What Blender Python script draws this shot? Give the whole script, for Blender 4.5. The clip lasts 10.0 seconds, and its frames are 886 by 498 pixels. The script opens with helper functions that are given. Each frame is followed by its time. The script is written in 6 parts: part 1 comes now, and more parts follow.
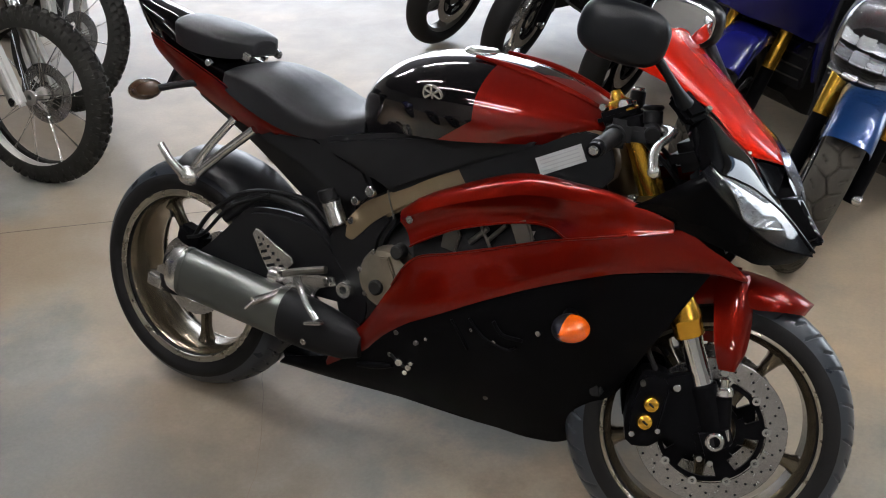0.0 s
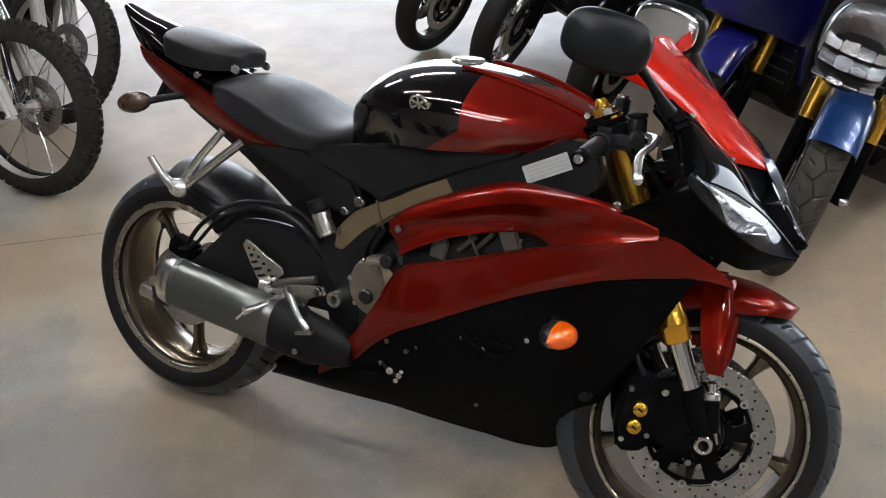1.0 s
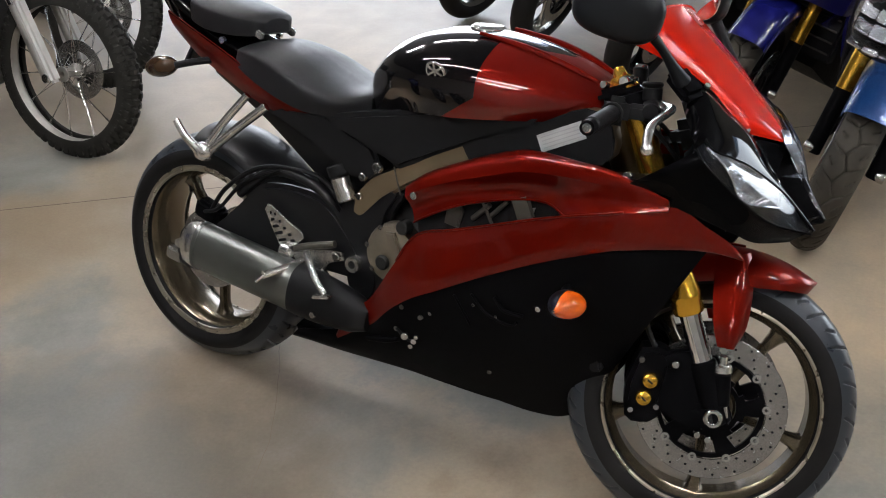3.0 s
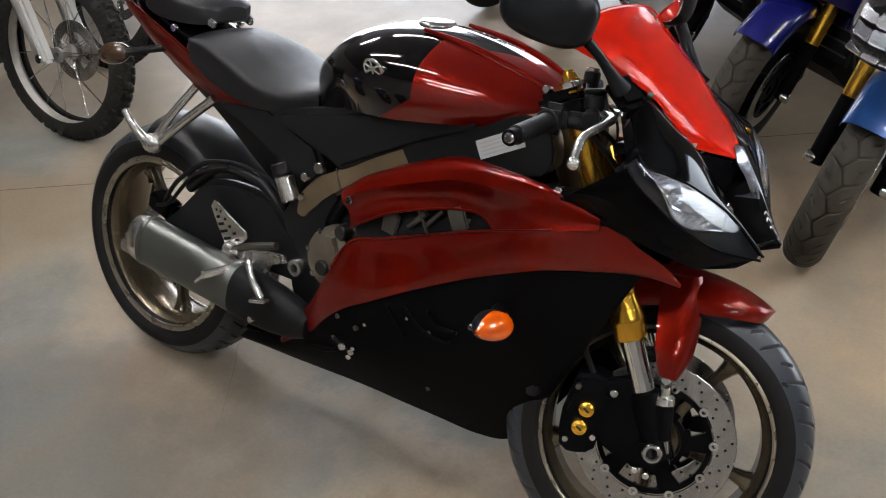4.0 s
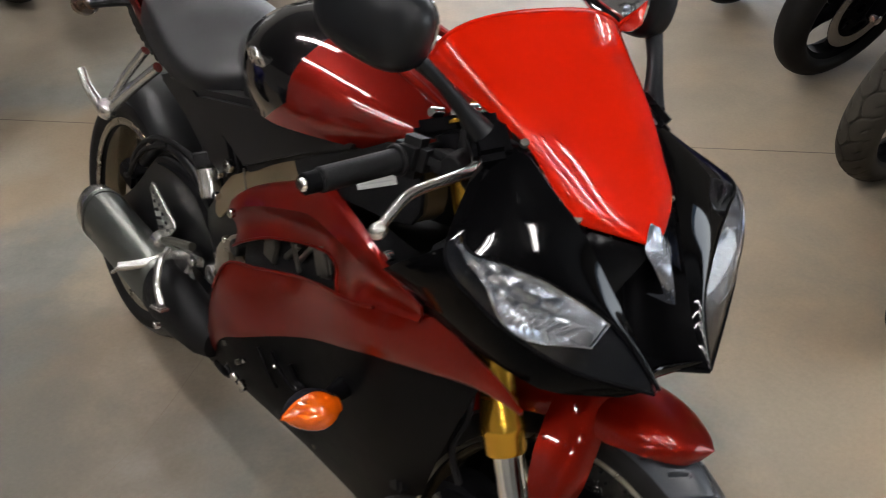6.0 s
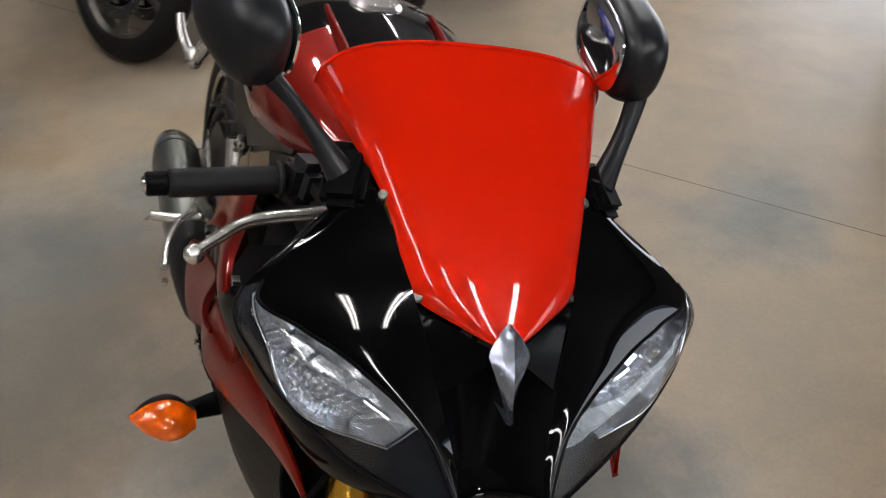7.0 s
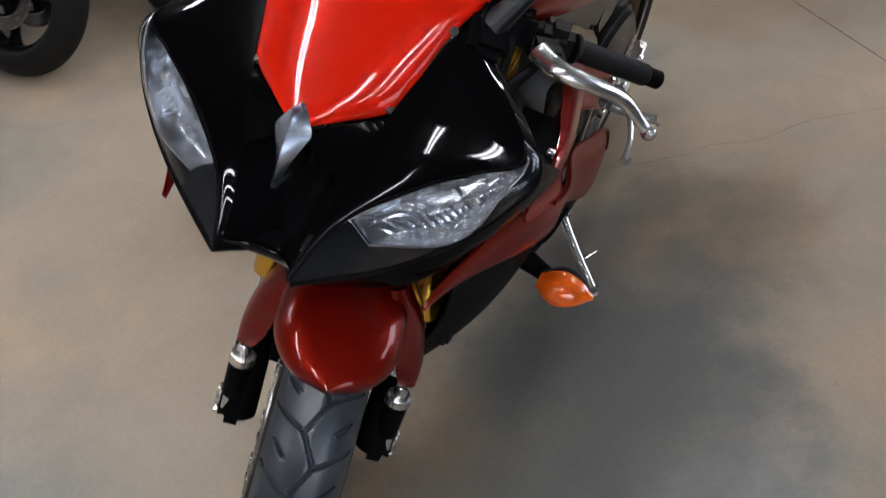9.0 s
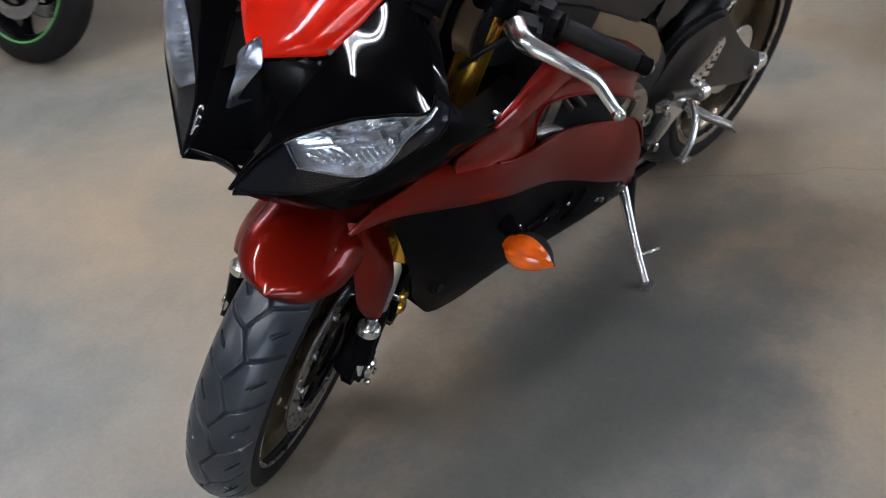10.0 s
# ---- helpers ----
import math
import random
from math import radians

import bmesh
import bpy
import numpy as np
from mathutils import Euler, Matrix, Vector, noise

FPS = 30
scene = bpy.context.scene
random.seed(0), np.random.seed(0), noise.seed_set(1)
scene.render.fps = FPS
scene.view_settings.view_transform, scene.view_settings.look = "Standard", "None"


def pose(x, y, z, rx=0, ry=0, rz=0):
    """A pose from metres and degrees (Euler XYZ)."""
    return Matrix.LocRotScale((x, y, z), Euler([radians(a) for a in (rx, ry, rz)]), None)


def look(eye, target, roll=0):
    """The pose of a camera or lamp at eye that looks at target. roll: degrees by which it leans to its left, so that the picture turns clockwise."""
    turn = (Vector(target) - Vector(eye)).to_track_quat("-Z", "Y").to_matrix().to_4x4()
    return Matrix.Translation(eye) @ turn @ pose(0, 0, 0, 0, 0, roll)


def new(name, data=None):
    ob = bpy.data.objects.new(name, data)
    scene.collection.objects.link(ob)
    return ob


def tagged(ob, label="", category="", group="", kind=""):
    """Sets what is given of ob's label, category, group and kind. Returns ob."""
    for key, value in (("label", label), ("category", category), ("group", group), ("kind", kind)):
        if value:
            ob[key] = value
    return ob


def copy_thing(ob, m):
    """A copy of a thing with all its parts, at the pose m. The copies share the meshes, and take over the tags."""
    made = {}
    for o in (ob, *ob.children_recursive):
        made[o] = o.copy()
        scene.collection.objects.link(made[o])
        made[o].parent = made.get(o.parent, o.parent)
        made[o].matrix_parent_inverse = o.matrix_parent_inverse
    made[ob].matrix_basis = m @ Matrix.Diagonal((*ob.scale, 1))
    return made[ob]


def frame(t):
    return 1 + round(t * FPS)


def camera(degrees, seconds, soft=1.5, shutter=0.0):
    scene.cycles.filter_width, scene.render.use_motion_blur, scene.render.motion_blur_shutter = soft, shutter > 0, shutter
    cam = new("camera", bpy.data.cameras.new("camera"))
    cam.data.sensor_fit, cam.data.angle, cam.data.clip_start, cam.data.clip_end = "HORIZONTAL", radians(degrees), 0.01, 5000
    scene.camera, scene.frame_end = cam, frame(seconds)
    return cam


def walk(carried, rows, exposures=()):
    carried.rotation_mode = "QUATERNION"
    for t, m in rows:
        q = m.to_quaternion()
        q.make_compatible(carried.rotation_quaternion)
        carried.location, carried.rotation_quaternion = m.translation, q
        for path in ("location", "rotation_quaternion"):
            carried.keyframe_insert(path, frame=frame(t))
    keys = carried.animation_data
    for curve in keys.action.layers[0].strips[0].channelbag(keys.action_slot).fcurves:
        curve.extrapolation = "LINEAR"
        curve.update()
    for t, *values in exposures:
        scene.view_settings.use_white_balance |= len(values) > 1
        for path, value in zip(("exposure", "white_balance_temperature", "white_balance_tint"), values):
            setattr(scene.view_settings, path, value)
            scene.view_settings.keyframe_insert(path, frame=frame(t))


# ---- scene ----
cam = camera(47.47, 10.0, soft=1.0, shutter=0.25)
PATH = [
    (0, (1.745, -1.674, 1.653), (0.868, -0.152, 0.697), -1.4),
    (0.5, (1.754, -1.674, 1.668), (0.889, -0.139, 0.721), -1.5),
    (1, (1.762, -1.677, 1.668), (0.892, -0.146, 0.720), -2.0),
    (1.5, (1.781, -1.675, 1.673), (0.902, -0.178, 0.680), -2.7),
    (2, (1.788, -1.685, 1.679), (0.912, -0.199, 0.666), -2.4),
    (2.2, (1.788, -1.691, 1.677), (0.903, -0.214, 0.660), -2.5),
    (3.3, (1.889, -1.574, 1.664), (0.902, -0.143, 0.674), -3.0),
    (3.5, (1.929, -1.512, 1.667), (0.918, -0.107, 0.665), -3.3),
    (4, (1.969, -1.393, 1.636), (0.935, -0.017, 0.617), -2.3),
    (4.5, (1.939, -1.210, 1.611), (0.985, 0.161, 0.511), -0.8),
    (5, (2.025, -1.034, 1.592), (0.874, 0.189, 0.507), -4.3),
    (5.5, (2.132, -0.851, 1.590), (0.780, 0.168, 0.526), -4.8),
    (6, (2.122, -0.615, 1.554), (0.764, 0.349, 0.446), -4.1),
    (6.2, (2.096, -0.491, 1.557), (0.734, 0.448, 0.432), -3.1),
    (7.3, (2.222, 0.036, 1.492), (0.582, 0.253, 0.368), -2.3),
    (7.5, (2.237, 0.129, 1.475), (0.591, 0.198, 0.340), -4.2),
    (8, (2.174, 0.346, 1.454), (0.569, 0.206, 0.269), -3.5),
    (8.5, (2.193, 0.543, 1.423), (0.620, 0.119, 0.264), -6.6),
    (9, (2.256, 0.799, 1.392), (0.820, 0.045, 0.222), -4.6),
    (9.5, (2.192, 0.982, 1.366), (0.878, 0.077, 0.161), -4.9),
    (10, (2.156, 1.228, 1.363), (0.984, 0.060, 0.241), -5.4),
]
walk(cam, [(t, look(eye, target, roll)) for t, eye, target, roll in PATH], [(0.0, 0.38, 6300, 11), (4.0, 0.34, 6400, 11), (6.0, 0.34, 6550, 11), (7.5, 0.17, 6550, 13), (8.5, 0.13, 6300, 14), (9.5, 0.17, 5900, 13), (10.0, 0.20, 5850, 13)])

# ---------- light ----------
world = bpy.data.worlds.new("world")
scene.world = world
world.use_nodes = True
wn = world.node_tree.nodes
sky = wn.new("ShaderNodeTexSky")
sky.sky_type = "NISHITA"
sky.sun_disc = False
sky.sun_elevation, sky.sun_rotation = radians(38), radians(200)
wn["Background"].inputs["Strength"].default_value = 0.12
world.node_tree.links.new(sky.outputs[0], wn["Background"].inputs["Color"])
scene.view_settings.exposure = 0.0


def area_lamp(name, size_x, size_y, power, m, color):
    data = bpy.data.lights.new(name, "AREA")
    data.shape, data.size, data.size_y, data.energy, data.color = "RECTANGLE", size_x, size_y, power, color
    ob = new(name, data)
    ob.matrix_world = m
    return ob


ROOM_X0, ROOM_X1, ROOM_Y0, ROOM_Y1, ROOM_H = -12.0, 12.0, -6.0, 9.0, 4.2
area_lamp("north_doorway_daylight", 8.6, 3.4, 430, look((-6.2, ROOM_Y1 + 0.3, 1.9), (-4.0, 0, 1.0)), (0.90, 0.93, 1.0))
area_lamp("northeast_doorway_daylight", 5.6, 3.1, 220, look((7.4, ROOM_Y1 + 0.3, 1.7), (2.5, 0.0, 0.9)), (0.88, 0.94, 1.0))

# ---------- materials ----------


def mat(name, color, rough=0.5, metal=0.0, coat=0.0, vary=0.15, scale=20.0, bump=0.0, bump_scale=200.0, color2=None, grime=0.0, spec=0.5, tint=None):
    m = bpy.data.materials.new(name)
    m.use_nodes = True
    nt = m.node_tree
    n, l = nt.nodes, nt.links
    b = n["Principled BSDF"]
    b.inputs["Metallic"].default_value = metal
    b.inputs["Roughness"].default_value = rough
    b.inputs["Coat Weight"].default_value = coat
    b.inputs["Coat Roughness"].default_value = 0.03
    b.inputs["Specular IOR Level"].default_value = spec
    if tint:
        b.inputs["Specular Tint"].default_value = (*tint, 1)
    tc = n.new("ShaderNodeTexCoord")
    no = n.new("ShaderNodeTexNoise")
    no.inputs["Scale"].default_value = scale
    no.inputs["Detail"].default_value = 6
    l.new(tc.outputs["Object"], no.inputs["Vector"])
    ramp = n.new("ShaderNodeMix")
    ramp.data_type = "RGBA"
    c2 = color2 or tuple(c * (1 - vary) for c in color)
    ramp.inputs[6].default_value = (*color, 1)
    ramp.inputs[7].default_value = (*c2, 1)
    l.new(no.outputs["Fac"], ramp.inputs[0])
    l.new(ramp.outputs[2], b.inputs["Base Color"])
    no2 = n.new("ShaderNodeTexNoise")
    no2.inputs["Scale"].default_value = bump_scale
    no2.inputs["Detail"].default_value = 4
    l.new(tc.outputs["Object"], no2.inputs["Vector"])
    mr = n.new("ShaderNodeMapRange")
    mr.inputs[3].default_value = max(0.02, rough * (0.85 - grime))
    mr.inputs[4].default_value = min(1.0, rough * (1.15 + grime))
    l.new(no.outputs["Fac"], mr.inputs[0])
    l.new(mr.outputs[0], b.inputs["Roughness"])
    if bump:
        bp = n.new("ShaderNodeBump")
        bp.inputs["Strength"].default_value = bump
        bp.inputs["Distance"].default_value = 0.002
        l.new(no2.outputs["Fac"], bp.inputs["Height"])
        l.new(bp.outputs[0], b.inputs["Normal"])
    return m


RED = mat("red_metallic_paint", (0.155, 0.0048, 0.0014), 0.34, 0.5, 0.55, 0.25, 900.0, spec=0.2, tint=(1.0, 0.14, 0.10))
SCREEN_RED = mat("red_screen_plastic", (0.52, 0.010, 0.0012), 0.22, 0.0, 0.5, 0.1, 6.0, spec=0.22, tint=(1.0, 0.15, 0.10))
BLACK_PAINT = mat("black_gloss_paint", (0.0015, 0.0015, 0.0019), 0.06, 0.0, 0.42, 0.3, 8.0, spec=0.08)
DEEP_BLACK = mat("black_moulded_plastic", (0.002, 0.002, 0.0024), 0.14, 0.0, 0.0, 0.3, 10.0, spec=0.045)
SATIN = mat("black_satin_plastic", (0.0045, 0.0045, 0.0052), 0.38, 0.0, 0.0, 0.3, 30.0, 0.08, 600.0, spec=0.02)
MIRROR_SHELL = mat("mirror_shell_plastic", (0.008, 0.009, 0.011), 0.34, 0.0, 0.0, 0.3, 60.0, 0.1, 700.0, spec=0.22)
MATTE = mat("black_rough_plastic", (0.010, 0.010, 0.011), 0.5, 0.0, 0.0, 0.3, 40.0, 0.3, 800.0, spec=0.16)
FRAME = mat("dark_bronze_frame", (0.27, 0.205, 0.125), 0.34, 0.6, 0.0, 0.4, 12.0, 0.1, 300.0)
ENGINE = mat("dark_cast_engine", (0.02, 0.02, 0.019), 0.5, 0.4, 0.0, 0.4, 25.0, 0.4, 250.0)
BRONZE = mat("bronze_engine_cover", (0.30, 0.26, 0.20), 0.40, 0.8, 0.0, 0.4, 30.0, 0.2, 300.0)
CASTGREY = mat("grey_cast_metal", (0.17, 0.16, 0.14), 0.42, 0.8, 0.0, 0.4, 30.0, 0.2, 300.0)
SILVER = mat("brushed_aluminium", (0.74, 0.73, 0.70), 0.24, 0.95, 0.0, 0.2, 40.0, 0.1, 500.0)
STEEL = mat("bright_steel", (0.72, 0.72, 0.71), 0.16, 1.0, 0.0, 0.1, 30.0)
REFLECTOR = mat("lamp_reflector", (0.80, 0.82, 0.86), 0.16, 1.0, 0.0, 0.05, 10.0)
SHIELD = mat("nose_shield_metal", (0.30, 0.33, 0.39), 0.26, 0.9, 0.0, 0.06, 300.0)
LAMPGREY = mat("lamp_bowl_metal", (0.42, 0.43, 0.45), 0.2, 0.95, 0.0, 0.3, 40.0)
CHROME = mat("chrome", (0.85, 0.86, 0.88), 0.05, 1.0, 0.0, 0.05, 10.0)
TITAN = mat("muffler_titanium", (0.17, 0.178, 0.165), 0.34, 0.85, 0.0, 0.2, 15.0, 0.05, 400.0)
GOLD = mat("gold_anodised", (0.72, 0.40, 0.05), 0.24, 0.9, 0.0, 0.15, 25.0)
RIM_EDGE = mat("machined_rim_edge", (0.46, 0.42, 0.34), 0.28, 0.9, 0.0, 0.2, 30.0)
RIMMAT = mat("bronze_rim_paint", (0.165, 0.133, 0.086), 0.25, 0.8, 0.5, 0.25, 25.0)
DISC = mat("brake_disc_steel", (0.52, 0.51, 0.50), 0.26, 0.95, 0.0, 0.3, 120.0, 0.1, 600.0)
TYRE = mat("tyre_rubber", (0.020, 0.025, 0.033), 0.31, 0.0, 0.0, 0.35, 18.0, 0.10, 500.0, color2=(0.026, 0.031, 0.038), grime=0.2, spec=0.5)
TYRE_SIDE = mat("tyre_sidewall", (0.009, 0.009, 0.010), 0.55, 0.0, 0.0, 0.35, 18.0, 0.15, 500.0, color2=(0.014, 0.013, 0.012), spec=0.12)
DUSTY = mat("dusty_tyre_rubber", (0.062, 0.054, 0.042), 0.75, 0.0, 0.0, 0.4, 14.0, 0.3, 300.0, color2=(0.024, 0.022, 0.019), spec=0.2)
KNOBS = mat("knobbly_tyre_rubber", (0.016, 0.016, 0.015), 0.7, 0.0, 0.0, 0.4, 14.0, 0.3, 300.0, color2=(0.026, 0.024, 0.020), spec=0.2)
DARKALU = mat("dark_satin_metal", (0.010, 0.010, 0.011), 0.34, 0.0, 0.0, 0.3, 20.0, 0.1, 400.0, spec=0.26)
LINER = mat("lamp_liner", (0.004, 0.0045, 0.006), 0.3, 0.0, 0.0, 0.2, 20.0, spec=0.06)
SEATM = mat("seat_vinyl", (0.014, 0.014, 0.016), 0.40, 0.0, 0.0, 0.25, 10.0, 0.35, 900.0, spec=0.28)
ORANGE = mat("amber_lens", (0.95, 0.14, 0.003), 0.10, 0.0, 0.8, 0.5, 45.0, 0.5, 90.0)
SMOKED = mat("smoked_lens", (0.05, 0.025, 0.012), 0.2, 0.0, 0.6, 0.2, 30.0)
WHITE = mat("white_label", (0.55, 0.56, 0.55), 0.5, 0.0, 0.0, 0.1, 20.0)
GREYINK = mat("grey_print", (0.46, 0.47, 0.47), 0.6)
BLUE = mat("blue_metallic_paint", (0.007, 0.045, 0.17), 0.28, 0.3, 0.6, 0.3, 500.0)
NAVY = mat("deep_blue_paint", (0.008, 0.009, 0.12), 0.25, 0.0, 0.4, 0.3, 500.0)
GREEN = mat("green_rim_tape", (0.10, 0.35, 0.09), 0.4)
WHITEP = mat("white_gloss_paint", (0.6, 0.6, 0.58), 0.25, 0.0, 0.8)
DIRT_ALU = mat("dusty_aluminium", (0.45, 0.43, 0.40), 0.45, 0.7, 0.0, 0.3, 40.0)
WALLM = mat("painted_block_wall", (0.20, 0.19, 0.17), 0.8, 0.0, 0.0, 0.15, 2.0, 0.3, 60.0)
CEILM = mat("ceiling_metal", (0.07, 0.07, 0.07), 0.7, 0.0, 0.0, 0.1, 3.0)


def glass(name, tint, rough=0.02):
    m = bpy.data.materials.new(name)
    m.use_nodes = True
    b = m.node_tree.nodes["Principled BSDF"]
    b.inputs["Base Color"].default_value = (*tint, 1)
    b.inputs["Transmission Weight"].default_value = 1.0
    b.inputs["Roughness"].default_value = rough
    b.inputs["IOR"].default_value = 1.32
    return m


LENS = glass("clear_lens", (0.93, 0.95, 0.97))


def tank_paint():
    """Black rear and red front in one lacquer, split by a hard masked line."""
    m = bpy.data.materials.new("tank_two_tone_paint")
    m.use_nodes = True
    nt = m.node_tree
    n, l = nt.nodes, nt.links
    b = n["Principled BSDF"]
    b.inputs["Coat Weight"].default_value = 1.0
    b.inputs["Coat Roughness"].default_value = 0.03
    tc = n.new("ShaderNodeTexCoord")
    sp = n.new("ShaderNodeSeparateXYZ")
    l.new(tc.outputs["Object"], sp.inputs[0])

    def op(kind, a, c):
        k = n.new("ShaderNodeMath")
        k.operation = kind
        for slot, v in ((0, a), (1, c)):
            if isinstance(v, (int, float)):
                k.inputs[slot].default_value = v
            else:
                l.new(v, k.inputs[slot])
        return k.outputs[0]

    sweep = op("MULTIPLY", op("MAXIMUM", op("SUBTRACT", 0.882, sp.outputs[2]), 0.0), 1.5)
    edge = op("SUBTRACT", 0.842, sweep)
    side = op("GREATER_THAN", sp.outputs[0], edge)
    spine = op("MULTIPLY", op("LESS_THAN", op("ABSOLUTE", sp.outputs[1], 0.0), 0.074), op("LESS_THAN", op("ADD", sp.outputs[0], op("ABSOLUTE", sp.outputs[1], 0.0)), 0.985))
    red = op("MULTIPLY", side, op("SUBTRACT", 1.0, spine))
    mix = n.new("ShaderNodeMix")
    mix.data_type = "RGBA"
    mix.inputs[6].default_value = (0.003, 0.003, 0.0035, 1)
    mix.inputs[7].default_value = (0.15, 0.0055, 0.003, 1)
    l.new(red, mix.inputs[0])
    l.new(mix.outputs[2], b.inputs["Base Color"])
    b.inputs["Specular IOR Level"].default_value = 0.12
    b.inputs["Specular Tint"].default_value = (1.0, 0.3, 0.22, 1)
    l.new(op("ADD", op("MULTIPLY", red, 0.25), 0.11), b.inputs["Roughness"])
    l.new(op("MULTIPLY", red, 0.5), b.inputs["Metallic"])
    return m


TANK = tank_paint()


def concrete():
    m = bpy.data.materials.new("polished_concrete")
    m.use_nodes = True
    nt = m.node_tree
    n, l = nt.nodes, nt.links
    b = n["Principled BSDF"]
    tc = n.new("ShaderNodeTexCoord")

    def noise_node(scale, detail=6.0, rough=0.6, distort=0.0):
        k = n.new("ShaderNodeTexNoise")
        k.inputs["Scale"].default_value = scale
        k.inputs["Detail"].default_value = detail
        k.inputs["Roughness"].default_value = rough
        k.inputs["Distortion"].default_value = distort
        l.new(tc.outputs["Object"], k.inputs["Vector"])
        return k.outputs["Fac"]

    def mixer(fac, a, c):
        k = n.new("ShaderNodeMix")
        k.data_type = "RGBA"
        l.new(fac, k.inputs[0])
        for slot, v in ((6, a), (7, c)):
            if isinstance(v, tuple):
                k.inputs[slot].default_value = (*v, 1)
            else:
                l.new(v, k.inputs[slot])
        return k.outputs[2]

    def sharpen(fac, lo, hi):
        k = n.new("ShaderNodeMapRange")
        k.inputs[1].default_value, k.inputs[2].default_value = lo, hi
        l.new(fac, k.inputs[0])
        return k.outputs[0]

    big = sharpen(noise_node(0.9, 4.0, 0.55, 0.4), 0.38, 0.62)
    mid = sharpen(noise_node(4.0, 8.0, 0.65, 0.3), 0.35, 0.7)
    fine = noise_node(90.0, 4.0, 0.6)
    spots = sharpen(noise_node(7.0, 10.0, 0.75, 1.0), 0.63, 0.72)
    base = mixer(big, (0.425, 0.325, 0.22), (0.345, 0.295, 0.23))
    base = mixer(mid, base, (0.315, 0.27, 0.21))
    # grey concrete patches, ragged soft edges; four left of the bike paint its shadow
    warp = n.new("ShaderNodeVectorMath")
    warp.operation = "MULTIPLY_ADD"
    wob = n.new("ShaderNodeTexNoise")
    wob.inputs["Scale"].default_value = 1.6
    wob.inputs["Detail"].default_value = 8
    wob.inputs["Roughness"].default_value = 0.62
    l.new(tc.outputs["Object"], wob.inputs["Vector"])
    l.new(wob.outputs["Color"], warp.inputs[0])
    warp.inputs[1].default_value = (1.3, 1.3, 0.0)
    l.new(tc.outputs["Object"], warp.inputs[2])
    total = None
    for cx, cy, r in ((-0.36, -0.95, 0.45), (0.9, -1.8, 0.6), (-1.6, 0.45, 0.4), (1.05, 0.40, 0.42), (1.9, -0.6, 0.62), (-0.60, -0.12, 0.26), (-0.22, -0.36, 0.24), (-1.3, -1.1, 0.5), (0.10, 1.45, 0.3), (0.05, -0.40, 0.50), (-0.35, -0.70, 0.45), (0.55, -0.22, 0.36), (1.75, 0.25, 0.40), (0.80, 0.34, 0.36), (0.42, 0.30, 0.28), (1.02, 0.62, 0.34)):
        dist = n.new("ShaderNodeVectorMath")
        dist.operation = "DISTANCE"
        l.new(warp.outputs[0], dist.inputs[0])
        dist.inputs[1].default_value = (cx + 0.65, cy + 0.65, 0.0)
        fall = n.new("ShaderNodeMapRange")
        fall.interpolation_type = "SMOOTHSTEP"
        fall.inputs[1].default_value, fall.inputs[2].default_value = r * 0.25, r * 1.25
        fall.inputs[3].default_value, fall.inputs[4].default_value = 0.76, 0.0
        l.new(dist.outputs["Value"], fall.inputs[0])
        if total is None:
            total = fall.outputs[0]
        else:
            mx = n.new("ShaderNodeMath")
            mx.operation = "MAXIMUM"
            l.new(total, mx.inputs[0])
            l.new(fall.outputs[0], mx.inputs[1])
            total = mx.outputs[0]
    grey = n.new("ShaderNodeMix")
    grey.data_type = "RGBA"
    l.new(total, grey.inputs[0])
    l.new(base, grey.inputs[6])
    l.new(mixer(mid, (0.225, 0.235, 0.225), (0.150, 0.160, 0.152)), grey.inputs[7])
    base = grey.outputs[2]
    # rusty brown seepage marks
    for cx, cy, r in ((0.28, -0.42, 0.36), (0.02, -0.16, 0.20), (0.62, -0.55, 0.28), (-1.05, 0.30, 0.35), (0.22, 0.48, 0.24), (1.15, 0.02, 0.16), (-0.9, -0.6, 0.2)):
        dist = n.new("ShaderNodeVectorMath")
        dist.operation = "DISTANCE"
        l.new(warp.outputs[0], dist.inputs[0])
        dist.inputs[1].default_value = (cx + 0.65, cy + 0.65, 0.0)
        fall = n.new("ShaderNodeMapRange")
        fall.interpolation_type = "SMOOTHSTEP"
        fall.inputs[1].default_value, fall.inputs[2].default_value = r * 0.3, r * 1.5
        fall.inputs[3].default_value, fall.inputs[4].default_value = 0.6, 0.0
        l.new(dist.outputs["Value"], fall.inputs[0])
        base = mixer(fall.outputs[0], base, (0.250, 0.180, 0.112))
    # darker soft patches either side of the bike: its shadow painted into the floor
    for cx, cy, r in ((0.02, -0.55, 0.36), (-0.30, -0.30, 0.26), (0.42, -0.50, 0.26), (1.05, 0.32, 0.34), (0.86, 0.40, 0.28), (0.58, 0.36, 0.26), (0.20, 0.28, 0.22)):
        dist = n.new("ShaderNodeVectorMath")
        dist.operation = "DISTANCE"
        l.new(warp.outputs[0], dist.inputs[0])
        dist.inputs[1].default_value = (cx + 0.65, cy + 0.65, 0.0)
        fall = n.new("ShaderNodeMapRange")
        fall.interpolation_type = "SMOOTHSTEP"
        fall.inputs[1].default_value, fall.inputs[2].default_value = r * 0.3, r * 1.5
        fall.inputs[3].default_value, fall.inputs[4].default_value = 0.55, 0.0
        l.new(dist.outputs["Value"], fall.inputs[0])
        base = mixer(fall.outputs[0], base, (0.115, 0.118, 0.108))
    stain = mixer(spots, base, (0.22, 0.17, 0.12))
    soft = n.new("ShaderNodeMix")
    soft.data_type = "RGBA"
    soft.inputs[0].default_value = 0.45
